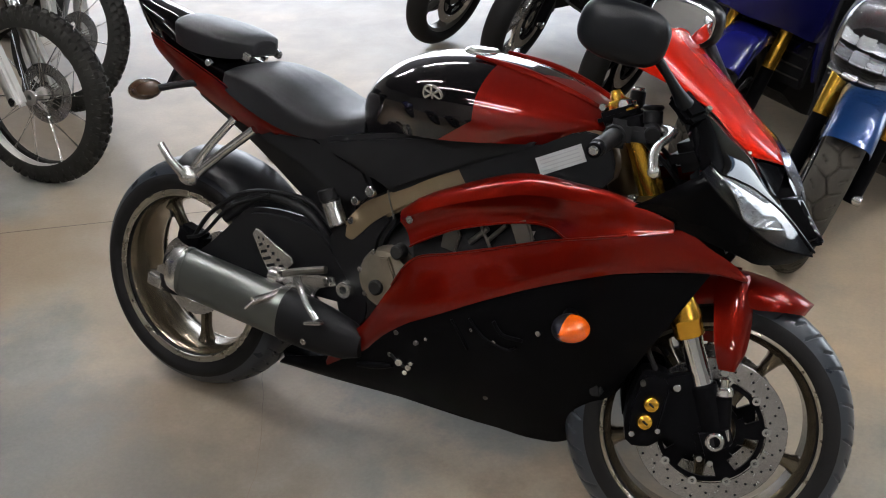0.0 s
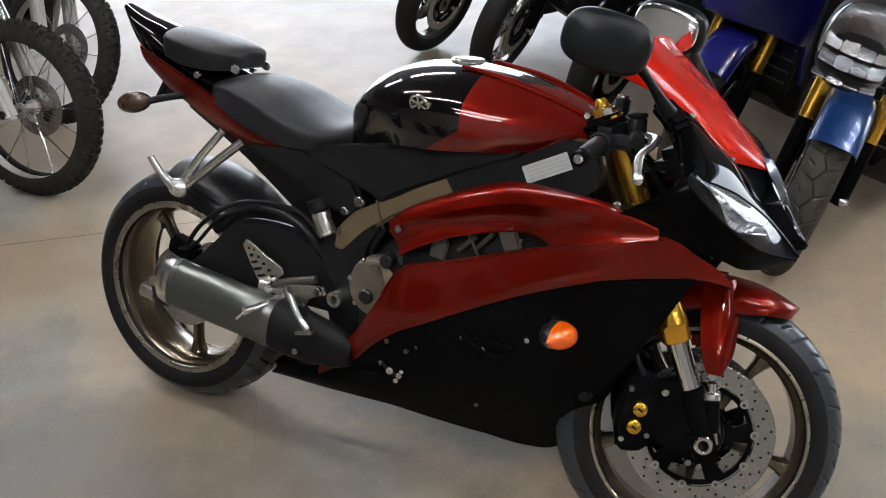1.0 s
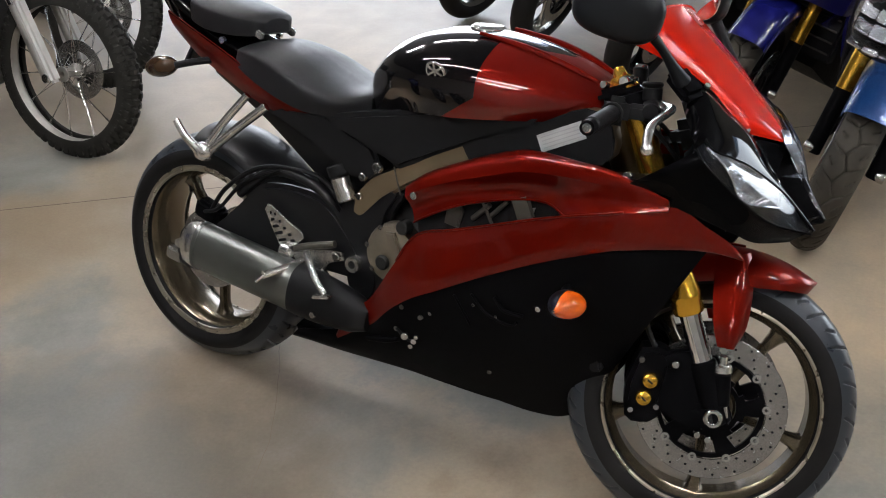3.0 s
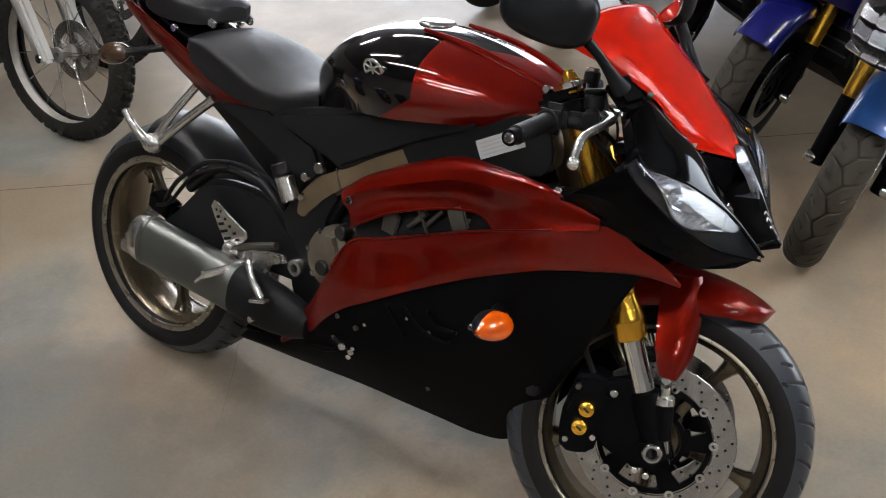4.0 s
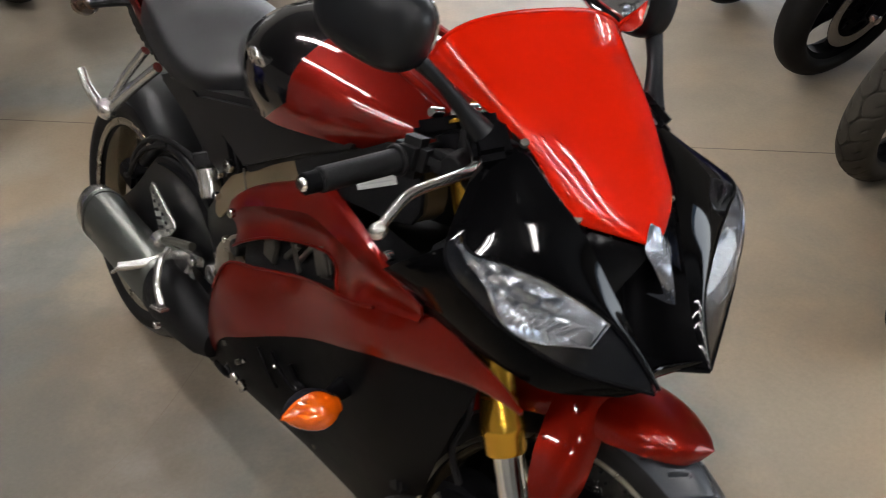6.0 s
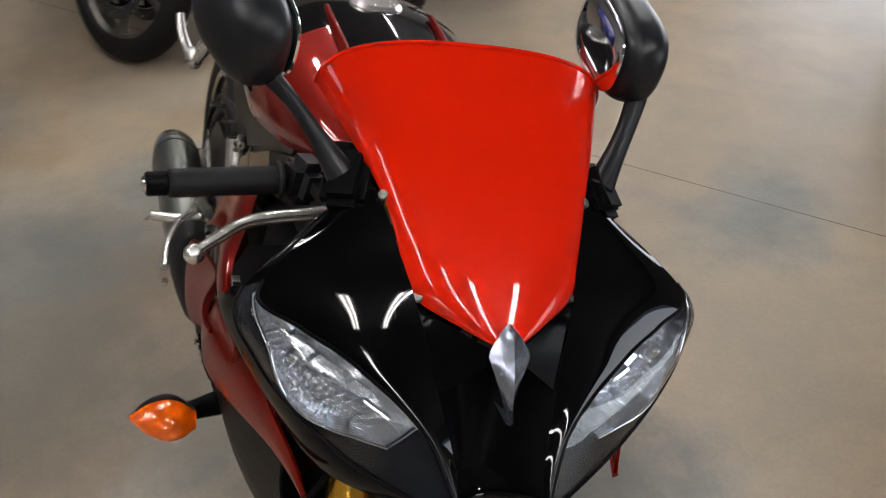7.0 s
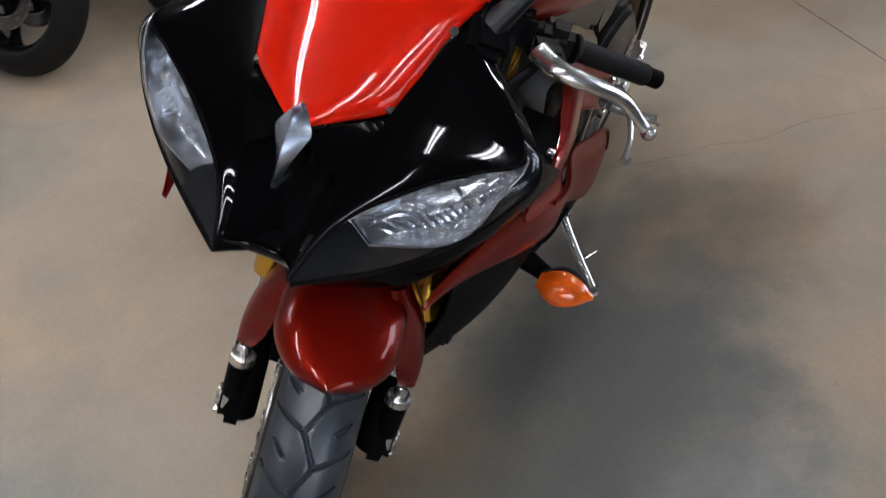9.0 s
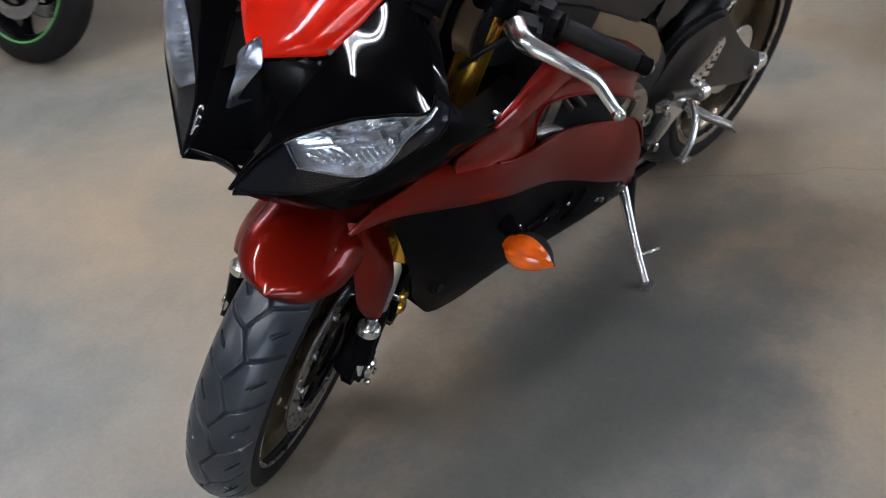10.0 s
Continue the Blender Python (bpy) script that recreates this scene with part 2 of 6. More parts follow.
    l.new(base, soft.inputs[6])
    l.new(stain, soft.inputs[7])
    grain = n.new("ShaderNodeMix")
    grain.data_type = "RGBA"
    grain.blend_type = "MULTIPLY"
    grain.inputs[0].default_value = 0.25
    l.new(soft.outputs[2], grain.inputs[6])
    l.new(fine, grain.inputs[7])
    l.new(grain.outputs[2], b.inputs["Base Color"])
    k = n.new("ShaderNodeMapRange")
    k.inputs[3].default_value, k.inputs[4].default_value = 0.34, 0.44
    l.new(mid, k.inputs[0])
    l.new(k.outputs[0], b.inputs["Roughness"])
    b.inputs["Specular IOR Level"].default_value = 0.22
    bp = n.new("ShaderNodeBump")
    bp.inputs["Strength"].default_value = 0.08
    bp.inputs["Distance"].default_value = 0.002
    l.new(noise_node(25.0, 8.0, 0.7), bp.inputs["Height"])
    l.new(bp.outputs[0], b.inputs["Normal"])
    return m


CONCRETE = concrete()


def lamp_glow(name, color, power):
    m = bpy.data.materials.new(name)
    m.use_nodes = True
    b = m.node_tree.nodes["Principled BSDF"]
    b.inputs["Emission Color"].default_value = (*color, 1)
    b.inputs["Emission Strength"].default_value = power
    return m


TUBE = lamp_glow("lit_tube", (1.0, 0.977, 0.965), 78.0)

# ---------- mesh helpers ----------


def crv(pts):
    """A smooth curve through a few points; takes 0..1."""
    p = [Vector(q) for q in pts]
    n = len(p)

    def at(s):
        u = min(max(s, 0.0), 1.0) * (n - 1)
        i = min(int(u), n - 2)
        f = u - i
        a, b, c, d = p[max(i - 1, 0)], p[i], p[i + 1], p[min(i + 2, n - 1)]
        return 0.5 * (2 * b + (c - a) * f + (2 * a - 5 * b + 4 * c - d) * f * f + (3 * b - a - 3 * c + d) * f ** 3)

    return at


def link(name, bm, material, parent=None, label="", steered=None, flip=False, sharp=35, doubles=True):
    if flip:
        bmesh.ops.transform(bm, matrix=Matrix.Diagonal((1, -1, 1, 1)), verts=bm.verts)
    if steered is not None:
        bmesh.ops.transform(bm, matrix=steered, verts=bm.verts)
    if doubles:
        bmesh.ops.remove_doubles(bm, verts=bm.verts, dist=1e-5)
    bmesh.ops.recalc_face_normals(bm, faces=bm.faces)
    me = bpy.data.meshes.new(name)
    bm.to_mesh(me)
    bm.free()
    me.materials.append(material)
    me.polygons.foreach_set("use_smooth", [True] * len(me.polygons))
    me.set_sharp_from_angle(angle=radians(sharp))
    ob = new(name, me)
    if parent:
        ob.parent = parent
    if label:
        tagged(ob, label)
    return ob


def part(name, bm, material, parent, label="", steered=None, flip=False, sharp=35):
    return link(name, bm, material, parent, label, steered, flip, sharp)


def grid_into(bm, f, nu, nv, close_u=False):
    rows = [[bm.verts.new(f(i / (nu if close_u else nu - 1), j / (nv - 1))) for j in range(nv)] for i in range(nu)]
    for i in range(nu if close_u else nu - 1):
        for j in range(nv - 1):
            a, b = rows[i], rows[(i + 1) % nu]
            bm.faces.new((a[j], b[j], b[j + 1], a[j + 1]))
    return rows


def sheet(f, nu, nv, thick=0.003):
    bm = bmesh.new()
    grid_into(bm, f, nu, nv)
    bmesh.ops.recalc_face_normals(bm, faces=bm.faces)
    if thick:
        bmesh.ops.solidify(bm, geom=list(bm.faces), thickness=thick)
    return bm


def lathe(profile, n=48, axis="y", centre=(0, 0, 0), closed=True):
    """profile: (radius, along) pairs turned round an axis through centre."""
    bm = bmesh.new()
    c = Vector(centre)
    rings = []
    for i in range(n):
        a = 2 * math.pi * i / n
        ca, sa = math.cos(a), math.sin(a)
        ring = []
        for r, h in profile:
            v = {"y": (r * ca, h, r * sa), "z": (r * ca, r * sa, h), "x": (h, r * ca, r * sa)}[axis]
            ring.append(bm.verts.new(c + Vector(v)))
        rings.append(ring)
    m = len(profile)
    for i in range(n):
        a, b = rings[i], rings[(i + 1) % n]
        for j in range(m if closed else m - 1):
            k = (j + 1) % m
            bm.faces.new((a[j], b[j], b[k], a[k]))
    return bm


def frame_along(p, q):
    return Matrix.Translation(p) @ (Vector(q) - Vector(p)).to_track_quat("Z", "Y").to_matrix().to_4x4()


def rod(p, q, r, r2=None, n=16, bevel=0.0, bm=None):
    """A capped round bar from p to q with softened ends."""
    bm = bm or bmesh.new()
    p, q = Vector(p), Vector(q)
    h = (q - p).length
    r2 = r if r2 is None else r2
    e = min(bevel or r * 0.15, h * 0.3)
    prof = [(0.0, 0.0), (r - e, 0.0), (r, e), (r2, h - e), (r2 - e, h), (0.0, h)]
    tmp = lathe(prof, n, "z", closed=False)
    bmesh.ops.remove_doubles(tmp, verts=tmp.verts, dist=1e-6)
    bmesh.ops.transform(tmp, matrix=frame_along(p, q), verts=tmp.verts)
    join(bm, tmp)
    return bm


def join(bm, other):
    me = bpy.data.meshes.new("tmp")
    other.to_mesh(me)
    other.free()
    bm.from_mesh(me)
    bpy.data.meshes.remove(me)
    return bm


def tube(pts, r, n=12, steps=24, flat=1.0):
    """A round bar swept along a smooth curve; r is a number or a list along it. flat squashes it."""
    c = crv(pts)
    rad = crv([(v, 0, 0) for v in r]) if isinstance(r, (list, tuple)) else None
    bm = bmesh.new()
    rings = []
    side = None
    for i in range(steps):
        s = i / (steps - 1)
        p = c(s)
        t = (c(min(s + 0.01, 1)) - c(max(s - 0.01, 0))).normalized()
        if side is None:
            side = t.orthogonal().normalized()
        side = (side - t * side.dot(t)).normalized()
        up = t.cross(side)
        rr = rad(s).x if rad else r
        rings.append([bm.verts.new(p + rr * (math.cos(a) * side + flat * math.sin(a) * up)) for a in (2 * math.pi * k / n for k in range(n))])
    for a, b in zip(rings, rings[1:]):
        for k in range(n):
            bm.faces.new((a[k], a[(k + 1) % n], b[(k + 1) % n], b[k]))
    bm.faces.new(rings[0])
    bm.faces.new(list(reversed(rings[-1])))
    return bm


def prism(outline, y0, y1, bevel=0.004, smooth=0):
    """An outline in the xz plane given depth from y0 to y1, with eased edges."""
    pts = [Vector((x, 0, z)) for x, z in outline]
    if smooth:
        n = len(pts)
        c = crv(pts + [pts[0]])
        pts = [c(i / (n * smooth)) for i in range(n * smooth)]
    bm = bmesh.new()
    vs = [bm.verts.new((p.x, y0, p.z)) for p in pts]
    f = bm.faces.new(vs)
    g = bmesh.ops.extrude_face_region(bm, geom=[f])
    bmesh.ops.translate(bm, vec=(0, y1 - y0, 0), verts=[v for v in g["geom"] if isinstance(v, bmesh.types.BMVert)])
    if bevel:
        caps = [e for e in bm.edges if abs(e.verts[0].co.y - e.verts[1].co.y) < 1e-6]
        bmesh.ops.bevel(bm, geom=caps, offset=bevel, segments=2, affect="EDGES", clamp_overlap=True)
    return bm


def box(size, m, bevel=0.004, seg=2):
    bm = bmesh.new()
    bmesh.ops.create_cube(bm, size=1.0)
    bmesh.ops.scale(bm, vec=size, verts=bm.verts)
    if bevel:
        bmesh.ops.bevel(bm, geom=list(bm.edges), offset=bevel, segments=seg, affect="EDGES", clamp_overlap=True)
    bmesh.ops.transform(bm, matrix=m, verts=bm.verts)
    return bm


def blob(m, sx, sy, sz, n=20, power=1.0):
    """A rounded pod: a squashed sphere whose squareness grows as power falls."""
    bm = bmesh.new()
    bmesh.ops.create_uvsphere(bm, u_segments=n + 4, v_segments=n, radius=1.0)
    for v in bm.verts:
        c = [math.copysign(abs(k) ** power, k) for k in v.co]
        v.co = Vector((c[0] * sx, c[1] * sy, c[2] * sz))
    bmesh.ops.transform(bm, matrix=m, verts=bm.verts)
    return bm


def loft(rings, closed_ends=True):
    bm = bmesh.new()
    vs = [[bm.verts.new(p) for p in ring] for ring in rings]
    n = len(vs[0])
    for a, b in zip(vs, vs[1:]):
        for k in range(n):
            bm.faces.new((a[k], a[(k + 1) % n], b[(k + 1) % n], b[k]))
    if closed_ends:
        bm.faces.new(vs[0])
        bm.faces.new(list(reversed(vs[-1])))
    return bm


def body_of_stations(stations, nx=40, na=28):
    """A body along x that is mirrored about y = 0. A station: x, top z, width's z, bottom z, half width, bottom half width, crown (0..1)."""
    c = [crv([(s[0], s[k], 0) for s in stations]) for k in range(1, 7)]
    rings = []
    for i in range(nx):
        u = i / (nx - 1)
        x = c[0](u).x
        zt, zw, zb, w, wb, crown = (k(u).y for k in c)
        half = crv([(0, 0, zt), (w * 0.5, 0, zt - (zt - zw) * 0.08 * (1 + crown)), (w * (0.97 - 0.12 * crown), 0, zw + (zt - zw) * 0.48), (w, 0, zw), (wb, 0, zb)])
        side = [half(k / (na - 1)) for k in range(na)]
        ring = [Vector((x, -p.x, p.z)) for p in side] + [Vector((x, p.x, p.z)) for p in reversed(side[1:])]
        rings.append(ring)
    return loft(rings)


# ---------- wheels ----------


def seg_dist(px, py, ax, ay, bx, by):
    dx, dy = bx - ax, by - ay
    t = np.clip(((px - ax) * dx + (py - ay) * dy) / (dx * dx + dy * dy), 0, 1)
    return np.hypot(px - ax - t * dx, py - ay - t * dy)


def tyre_mesh(radius, width, bead, na=420, npf=56, grooves=True, knobs=False):
    half = crv([(0, radius, 0), (0.20 * width, radius - 0.005, 0), (0.36 * width, radius - 0.018, 0), (0.47 * width, radius - 0.040, 0),
                (0.495 * width, radius - 0.056, 0), (0.47 * width, radius - 0.070, 0), (0.40 * width, bead, 0), (0.34 * width, bead - 0.006, 0)])
    ts = np.linspace(-1, 1, npf)
    ts = np.sign(ts) * (0.55 * np.abs(ts) + 0.45 * np.abs(ts) ** 3)
    prof = [half(abs(t)) for t in ts]
    y = np.array([math.copysign(p.x, t) for p, t in zip(prof, ts)])
    r = np.array([p.y for p in prof])
    th = np.linspace(0, 2 * math.pi, na, endpoint=False)
    arc = np.cumsum(np.r_[0, np.hypot(np.diff(y), np.diff(r))])
    arc = arc - arc.mean()
    depth = np.zeros((na, npf))
    if grooves:
        per = 2 * math.pi / 22
        for side in (1, -1):
            a = (th[:, None] + (0 if side > 0 else per / 2)) % per * radius
            b = arc[None, :] * side
            L = per * radius
            d = seg_dist(a, b, 0.0, -0.011, 0.5 * L, 0.011)
            d = np.minimum(d, seg_dist(a, b, 0.5 * L, 0.011, 0.62 * L, 0.032))
            d = np.minimum(d, seg_dist(a, b, 0.62 * L, 0.032, 0.84 * L, 0.064))
            d = np.minimum(d, seg_dist(a, b, 0.06 * L, 0.030, 0.26 * L, 0.050))
            depth = np.maximum(depth, np.clip((0.0029 - d) / 0.0011, 0, 1) * 0.006)
    if knobs:
        per = 2 * math.pi / 54
        cell = (th[:, None] / per)
        row = np.floor((arc[None, :] + 0.6) / 0.030)
        fa = (cell + 0.5 * (row % 2)) % 1.0
        fb = ((arc[None, :] + 0.6) / 0.030) % 1.0
        up = (np.abs(fa - 0.5) < 0.30) & (np.abs(fb - 0.5) < 0.36) & (np.abs(y)[None, :] < 0.485 * width) & (r[None, :] > radius - 0.045)
        depth = np.where(up, -0.012, 0.0)
    rr = r[None, :] - depth
    co = np.stack([rr * np.cos(th)[:, None], np.broadcast_to(y[None, :], rr.shape), rr * np.sin(th)[:, None]], -1).reshape(-1, 3)
    i, j = np.meshgrid(np.arange(na), np.arange(npf - 1), indexing="ij")
    k = (i + 1) % na
    faces = np.stack([i * npf + j, i * npf + j + 1, k * npf + j + 1, k * npf + j], -1).reshape(-1, 4)
    return co, faces


def tyre_bm(*args, **kw):
    co, faces = tyre_mesh(*args, **kw)
    me = bpy.data.meshes.new("tmp")
    me.from_pydata(co.tolist(), [], faces.tolist())
    bm = bmesh.new()
    bm.from_mesh(me)
    bpy.data.meshes.remove(me)
    return bm


def rim_bm(w, lip=0.232, n=72):
    prof = [(lip, -w), (lip - 0.003, -w + 0.004), (lip - 0.012, -w + 0.010), (lip - 0.020, -w + 0.022), (lip - 0.030, -w * 0.45), (lip - 0.030, w * 0.45),
            (lip - 0.020, w - 0.022), (lip - 0.012, w - 0.010), (lip - 0.003, w - 0.004), (lip, w), (lip + 0.004, w - 0.004), (lip - 0.008, w - 0.014), (lip - 0.018, 0),
            (lip - 0.008, -w + 0.014), (lip + 0.004, -w + 0.004)]
    bm = lathe(prof, n, "y")
    return bm


def hub_bm():
    return lathe([(0.020, -0.055), (0.046, -0.055), (0.052, -0.048), (0.052, -0.030), (0.044, -0.022), (0.044, 0.022), (0.052, 0.030), (0.052, 0.048), (0.046, 0.055), (0.020, 0.055)], 40, "y")


def spoke_bm(lip, twist=0.0):
    rings = []
    for r, tw, yw in ((0.040, 0.022, 0.030), (0.075, 0.014, 0.022), (0.120, 0.0105, 0.017), (0.165, 0.0115, 0.016), (0.190, 0.016, 0.020), (lip - 0.026, 0.024, 0.026)):
        b = twist * (r - 0.04)
        ring = []
        for k in range(12):
            q = 2 * math.pi * k / 12
            u = tw * math.copysign(abs(math.cos(q)) ** 0.7, math.cos(q)) + b
            v = yw * math.copysign(abs(math.sin(q)) ** 0.7, math.sin(q))
            ring.append(Vector((r, v, u)))
        rings.append(ring)
    return loft(rings)


def disc_bm(r0, r1, y, thick=0.005, n=72):
    t = thick / 2
    return lathe([(r0, y - t), (r1 - 0.001, y - t), (r1, y - t + 0.001), (r1, y + t - 0.001), (r1 - 0.001, y + t), (r0, y + t)], n, "y")


def carrier_bm(r0, r1, y, arms=5, t=0.004):
    """A flat disc carrier: an annulus with windows between its arms."""
    n, rows = arms * 12, 6
    bm = bmesh.new()
    v = [[bm.verts.new(((r0 + (r1 - r0) * j / rows) * math.cos(2 * math.pi * (i + 0.9 * j / rows) / n), y, (r0 + (r1 - r0) * j / rows) * math.sin(2 * math.pi * (i + 0.9 * j / rows) / n))) for j in range(rows + 1)] for i in range(n)]
    for i in range(n):
        for j in range(rows):
            if 1 <= j <= 4 and i % 12 in ((3, 4, 5, 6, 7, 8, 9, 10) if j > 1 else (5, 6, 7, 8)):
                continue
            k = (i + 1) % n
            bm.faces.new((v[i][j], v[k][j], v[k][j + 1], v[i][j + 1]))
    loose = [w for w in bm.verts if not w.link_faces]
    bmesh.ops.delete(bm, geom=loose, context="VERTS")
    bmesh.ops.recalc_face_normals(bm, faces=bm.faces)
    bmesh.ops.solidify(bm, geom=list(bm.faces), thickness=2 * t)
    return moved(bm, (0, 0, 0))


def moved(bm, v):
    bmesh.ops.translate(bm, vec=v, verts=bm.verts)
    return bm


def wheel_parts(parent, centre, prefix, radius, width, bead, rim_w, steered=None, hi=True, rim_mat=None, tyre_mat=None, disc_sides=(), disc_r=0.155, label="", tread=False):
    c = Vector(centre)
    lip = bead + 0.010
    rim = part(prefix + "_wheel", moved(rim_bm(rim_w, lip=lip), c), rim_mat or RIMMAT, parent, label, steered)
    part("hub", moved(hub_bm(), c), rim_mat or RIMMAT, rim, "", steered)
    if hi:
        for y in (-rim_w, rim_w):
            part("rim_edge", moved(lathe([(lip - 0.013, y - 0.0015), (lip - 0.010, y - 0.0030), (lip - 0.006, y - 0.0012), (lip - 0.002, y - 0.0030), (lip + 0.003, y - 0.0025), (lip + 0.0045, y), (lip + 0.003, y + 0.0025), (lip - 0.002, y + 0.0030), (lip - 0.006, y + 0.0012), (lip - 0.010, y + 0.0030), (lip - 0.013, y + 0.0015)], 96, "y"), c), RIM_EDGE, rim, "bright machined rim edge", steered)
        v = Vector((-(lip - 0.030) * math.cos(0.9), -0.012, (lip - 0.030) * math.sin(0.9)))
        part("valve", rod(c + v, c + v * 0.84 + Vector((0, -0.012, 0)), 0.0045, n=8), MATTE, rim, "rubber tyre valve", steered)
    for k in range(5):
        sp = spoke_bm(lip)
        bmesh.ops.transform(sp, matrix=Matrix.Translation(c) @ Matrix.Rotation(2 * math.pi * k / 5 + 0.3, 4, "Y"), verts=sp.verts)
        part("spoke", sp, rim_mat or RIMMAT, rim, "", steered)
    tyre = part("tyre", moved(tyre_bm(radius, width, bead, 960 if hi else 480 if tread else 120, 110 if hi else 72 if tread else 28, grooves=hi or tread), c), tyre_mat or (TYRE if hi else TYRE_SIDE), rim, "black road tyre with curved tread grooves" if hi or tread else "black road tyre", steered, sharp=60)
    if hi:
        cols = 110 - 1
        tyre.data.materials.append(TYRE_SIDE)
        tyre.data.polygons.foreach_set("material_index", [0 if 0.20 < (k % cols) / cols < 0.80 else 1 for k in range(len(tyre.data.polygons))])
    for s in disc_sides:
        d = part("brake_disc", moved(disc_bm(disc_r - 0.042, disc_r, s, n=72 if hi else 40), c), DISC, rim, "drilled steel brake disc", steered)
        if hi:
            holes = bmesh.new()
            for k in range(20):
                for q, r in enumerate((disc_r - 0.034, disc_r - 0.021, disc_r - 0.009)):
                    a = 2 * math.pi * (k + q * 0.33) / 20
                    p = c + Vector((r * math.cos(a), s, r * math.sin(a)))
                    rod(p + Vector((0, -0.0032, 0)), p + Vector((0, 0.0032, 0)), 0.0028, n=8, bm=holes)
            part("disc_holes", holes, MATTE, rim, "dark drilled vent holes", steered)
        part("disc_carrier", moved(carrier_bm(0.052, disc_r - 0.045, s), c), SATIN, rim, "black disc carrier", steered)
        if hi:
            for k in range(10):
                a = 2 * math.pi * k / 10 + 0.15
                p = c + Vector(((disc_r - 0.043) * math.cos(a), s, (disc_r - 0.043) * math.sin(a)))
                part("disc_bobbin", lathe([(0.004, -0.006), (0.009, -0.006), (0.009, 0.006), (0.004, 0.006)], 14, "y", p), STEEL, rim, "", steered)
    return rim

# ---------- the building ----------


def slab(name, x0, x1, y0, y1, z0, z1, material, label, kind="structure", category=""):
    bm = bmesh.new()
    bmesh.ops.create_cube(bm, size=1.0)
    bmesh.ops.scale(bm, vec=(x1 - x0, y1 - y0, z1 - z0), verts=bm.verts)
    bmesh.ops.translate(bm, vec=((x0 + x1) / 2, (y0 + y1) / 2, (z0 + z1) / 2), verts=bm.verts)
    return tagged(link(name, bm, material, sharp=30), label, category or name.split("_")[0], kind=kind)


def strip_between(bm, pts, w, z):
    """A thin ribbon on the floor along points."""
    left, right = [], []
    for i, p in enumerate(pts):
        a, b = Vector(pts[max(i - 1, 0)]), Vector(pts[min(i + 1, len(pts) - 1)])
        t = (b - a).normalized()
        nrm = Vector((-t.y, t.x))
        k = w * (0.6 + 0.8 * random.random())
        left.append(bm.verts.new((p[0] + nrm.x * k, p[1] + nrm.y * k, z)))
        right.append(bm.verts.new((p[0] - nrm.x * k, p[1] - nrm.y * k, z)))
    for i in range(len(pts) - 1):
        bm.faces.new((left[i], left[i + 1], right[i + 1], right[i]))


slab("floor", ROOM_X0 - 0.2, ROOM_X1 + 5, ROOM_Y0 - 0.2, ROOM_Y1 + 6, -0.2, 0.0, CONCRETE, "worn polished concrete floor, tan with grey patches and painted shadow", category="floor")
JOINT = mat("dark_joint", (0.13, 0.10, 0.078), 0.9)
CRACK = mat("crack_dirt", (0.19, 0.15, 0.115), 0.9)
bm = bmesh.new()
strip_between(bm, [(-6.0 + 0.5 * k, -3.78 + 0.433 * k) for k in range(20)], 0.0022, 0.0012)
tagged(link("floor_joint", bm, JOINT, doubles=False), "straight dark saw-cut joint in the concrete floor", "floor joint", kind="structure")
bm = bmesh.new()
c = crv([(0.75, -0.64, 0), (0.59, -0.51, 0), (0.46, -0.41, 0), (0.35, -0.20, 0), (0.14, 0.08, 0), (-0.03, 0.30, 0), (-0.12, 0.38, 0), (-0.20, 0.50, 0), (-0.34, 0.60, 0), (-0.48, 0.78, 0), (-0.62, 0.84, 0)])
pts = []
for k in range(90):
    p = c(k / 89)
    pts.append((p.x + 0.012 * noise.noise((k * 0.35, 0, 0)), p.y + 0.012 * noise.noise((0, k * 0.35, 3))))
strip_between(bm, pts, 0.0008, 0.0012)
tagged(link("floor_crack", bm, CRACK, doubles=False), "thin wandering crack in the concrete floor", "floor crack", kind="structure")

BESIDE, ABOVE = "plain painted block wall beside an open doorway", "plain painted block wall above an open doorway"
slab("wall_south", ROOM_X0 - 0.2, ROOM_X1 + 0.2, ROOM_Y0 - 0.2, ROOM_Y0, 0, ROOM_H, WALLM, "plain painted block wall", category="wall")
slab("wall_west", ROOM_X0 - 0.2, ROOM_X0, ROOM_Y0, ROOM_Y1, 0, ROOM_H, WALLM, "plain painted block wall", category="wall")
slab("wall_east", ROOM_X1, ROOM_X1 + 0.2, ROOM_Y0, ROOM_Y1, 0, ROOM_H, WALLM, "plain painted block wall", category="wall")
slab("wall_north_a", ROOM_X0 - 0.2, -10.6, ROOM_Y1, ROOM_Y1 + 0.2, 0, ROOM_H, WALLM, BESIDE, category="wall")
slab("wall_north_b", -1.8, 4.5, ROOM_Y1, ROOM_Y1 + 0.2, 0, ROOM_H, WALLM, BESIDE, category="wall")
slab("wall_north_c", 10.3, ROOM_X1 + 0.2, ROOM_Y1, ROOM_Y1 + 0.2, 0, ROOM_H, WALLM, BESIDE, category="wall")
slab("wall_north_d", -10.6, -1.8, ROOM_Y1, ROOM_Y1 + 0.2, 3.6, ROOM_H, WALLM, ABOVE, category="wall")
slab("wall_north_e", 4.5, 10.3, ROOM_Y1, ROOM_Y1 + 0.2, 3.3, ROOM_H, WALLM, ABOVE, category="wall")
slab("ceiling", ROOM_X0 - 0.2, ROOM_X1 + 0.2, ROOM_Y0 - 0.2, ROOM_Y1 + 0.2, ROOM_H, ROOM_H + 0.2, CEILM, "plain grey metal ceiling")


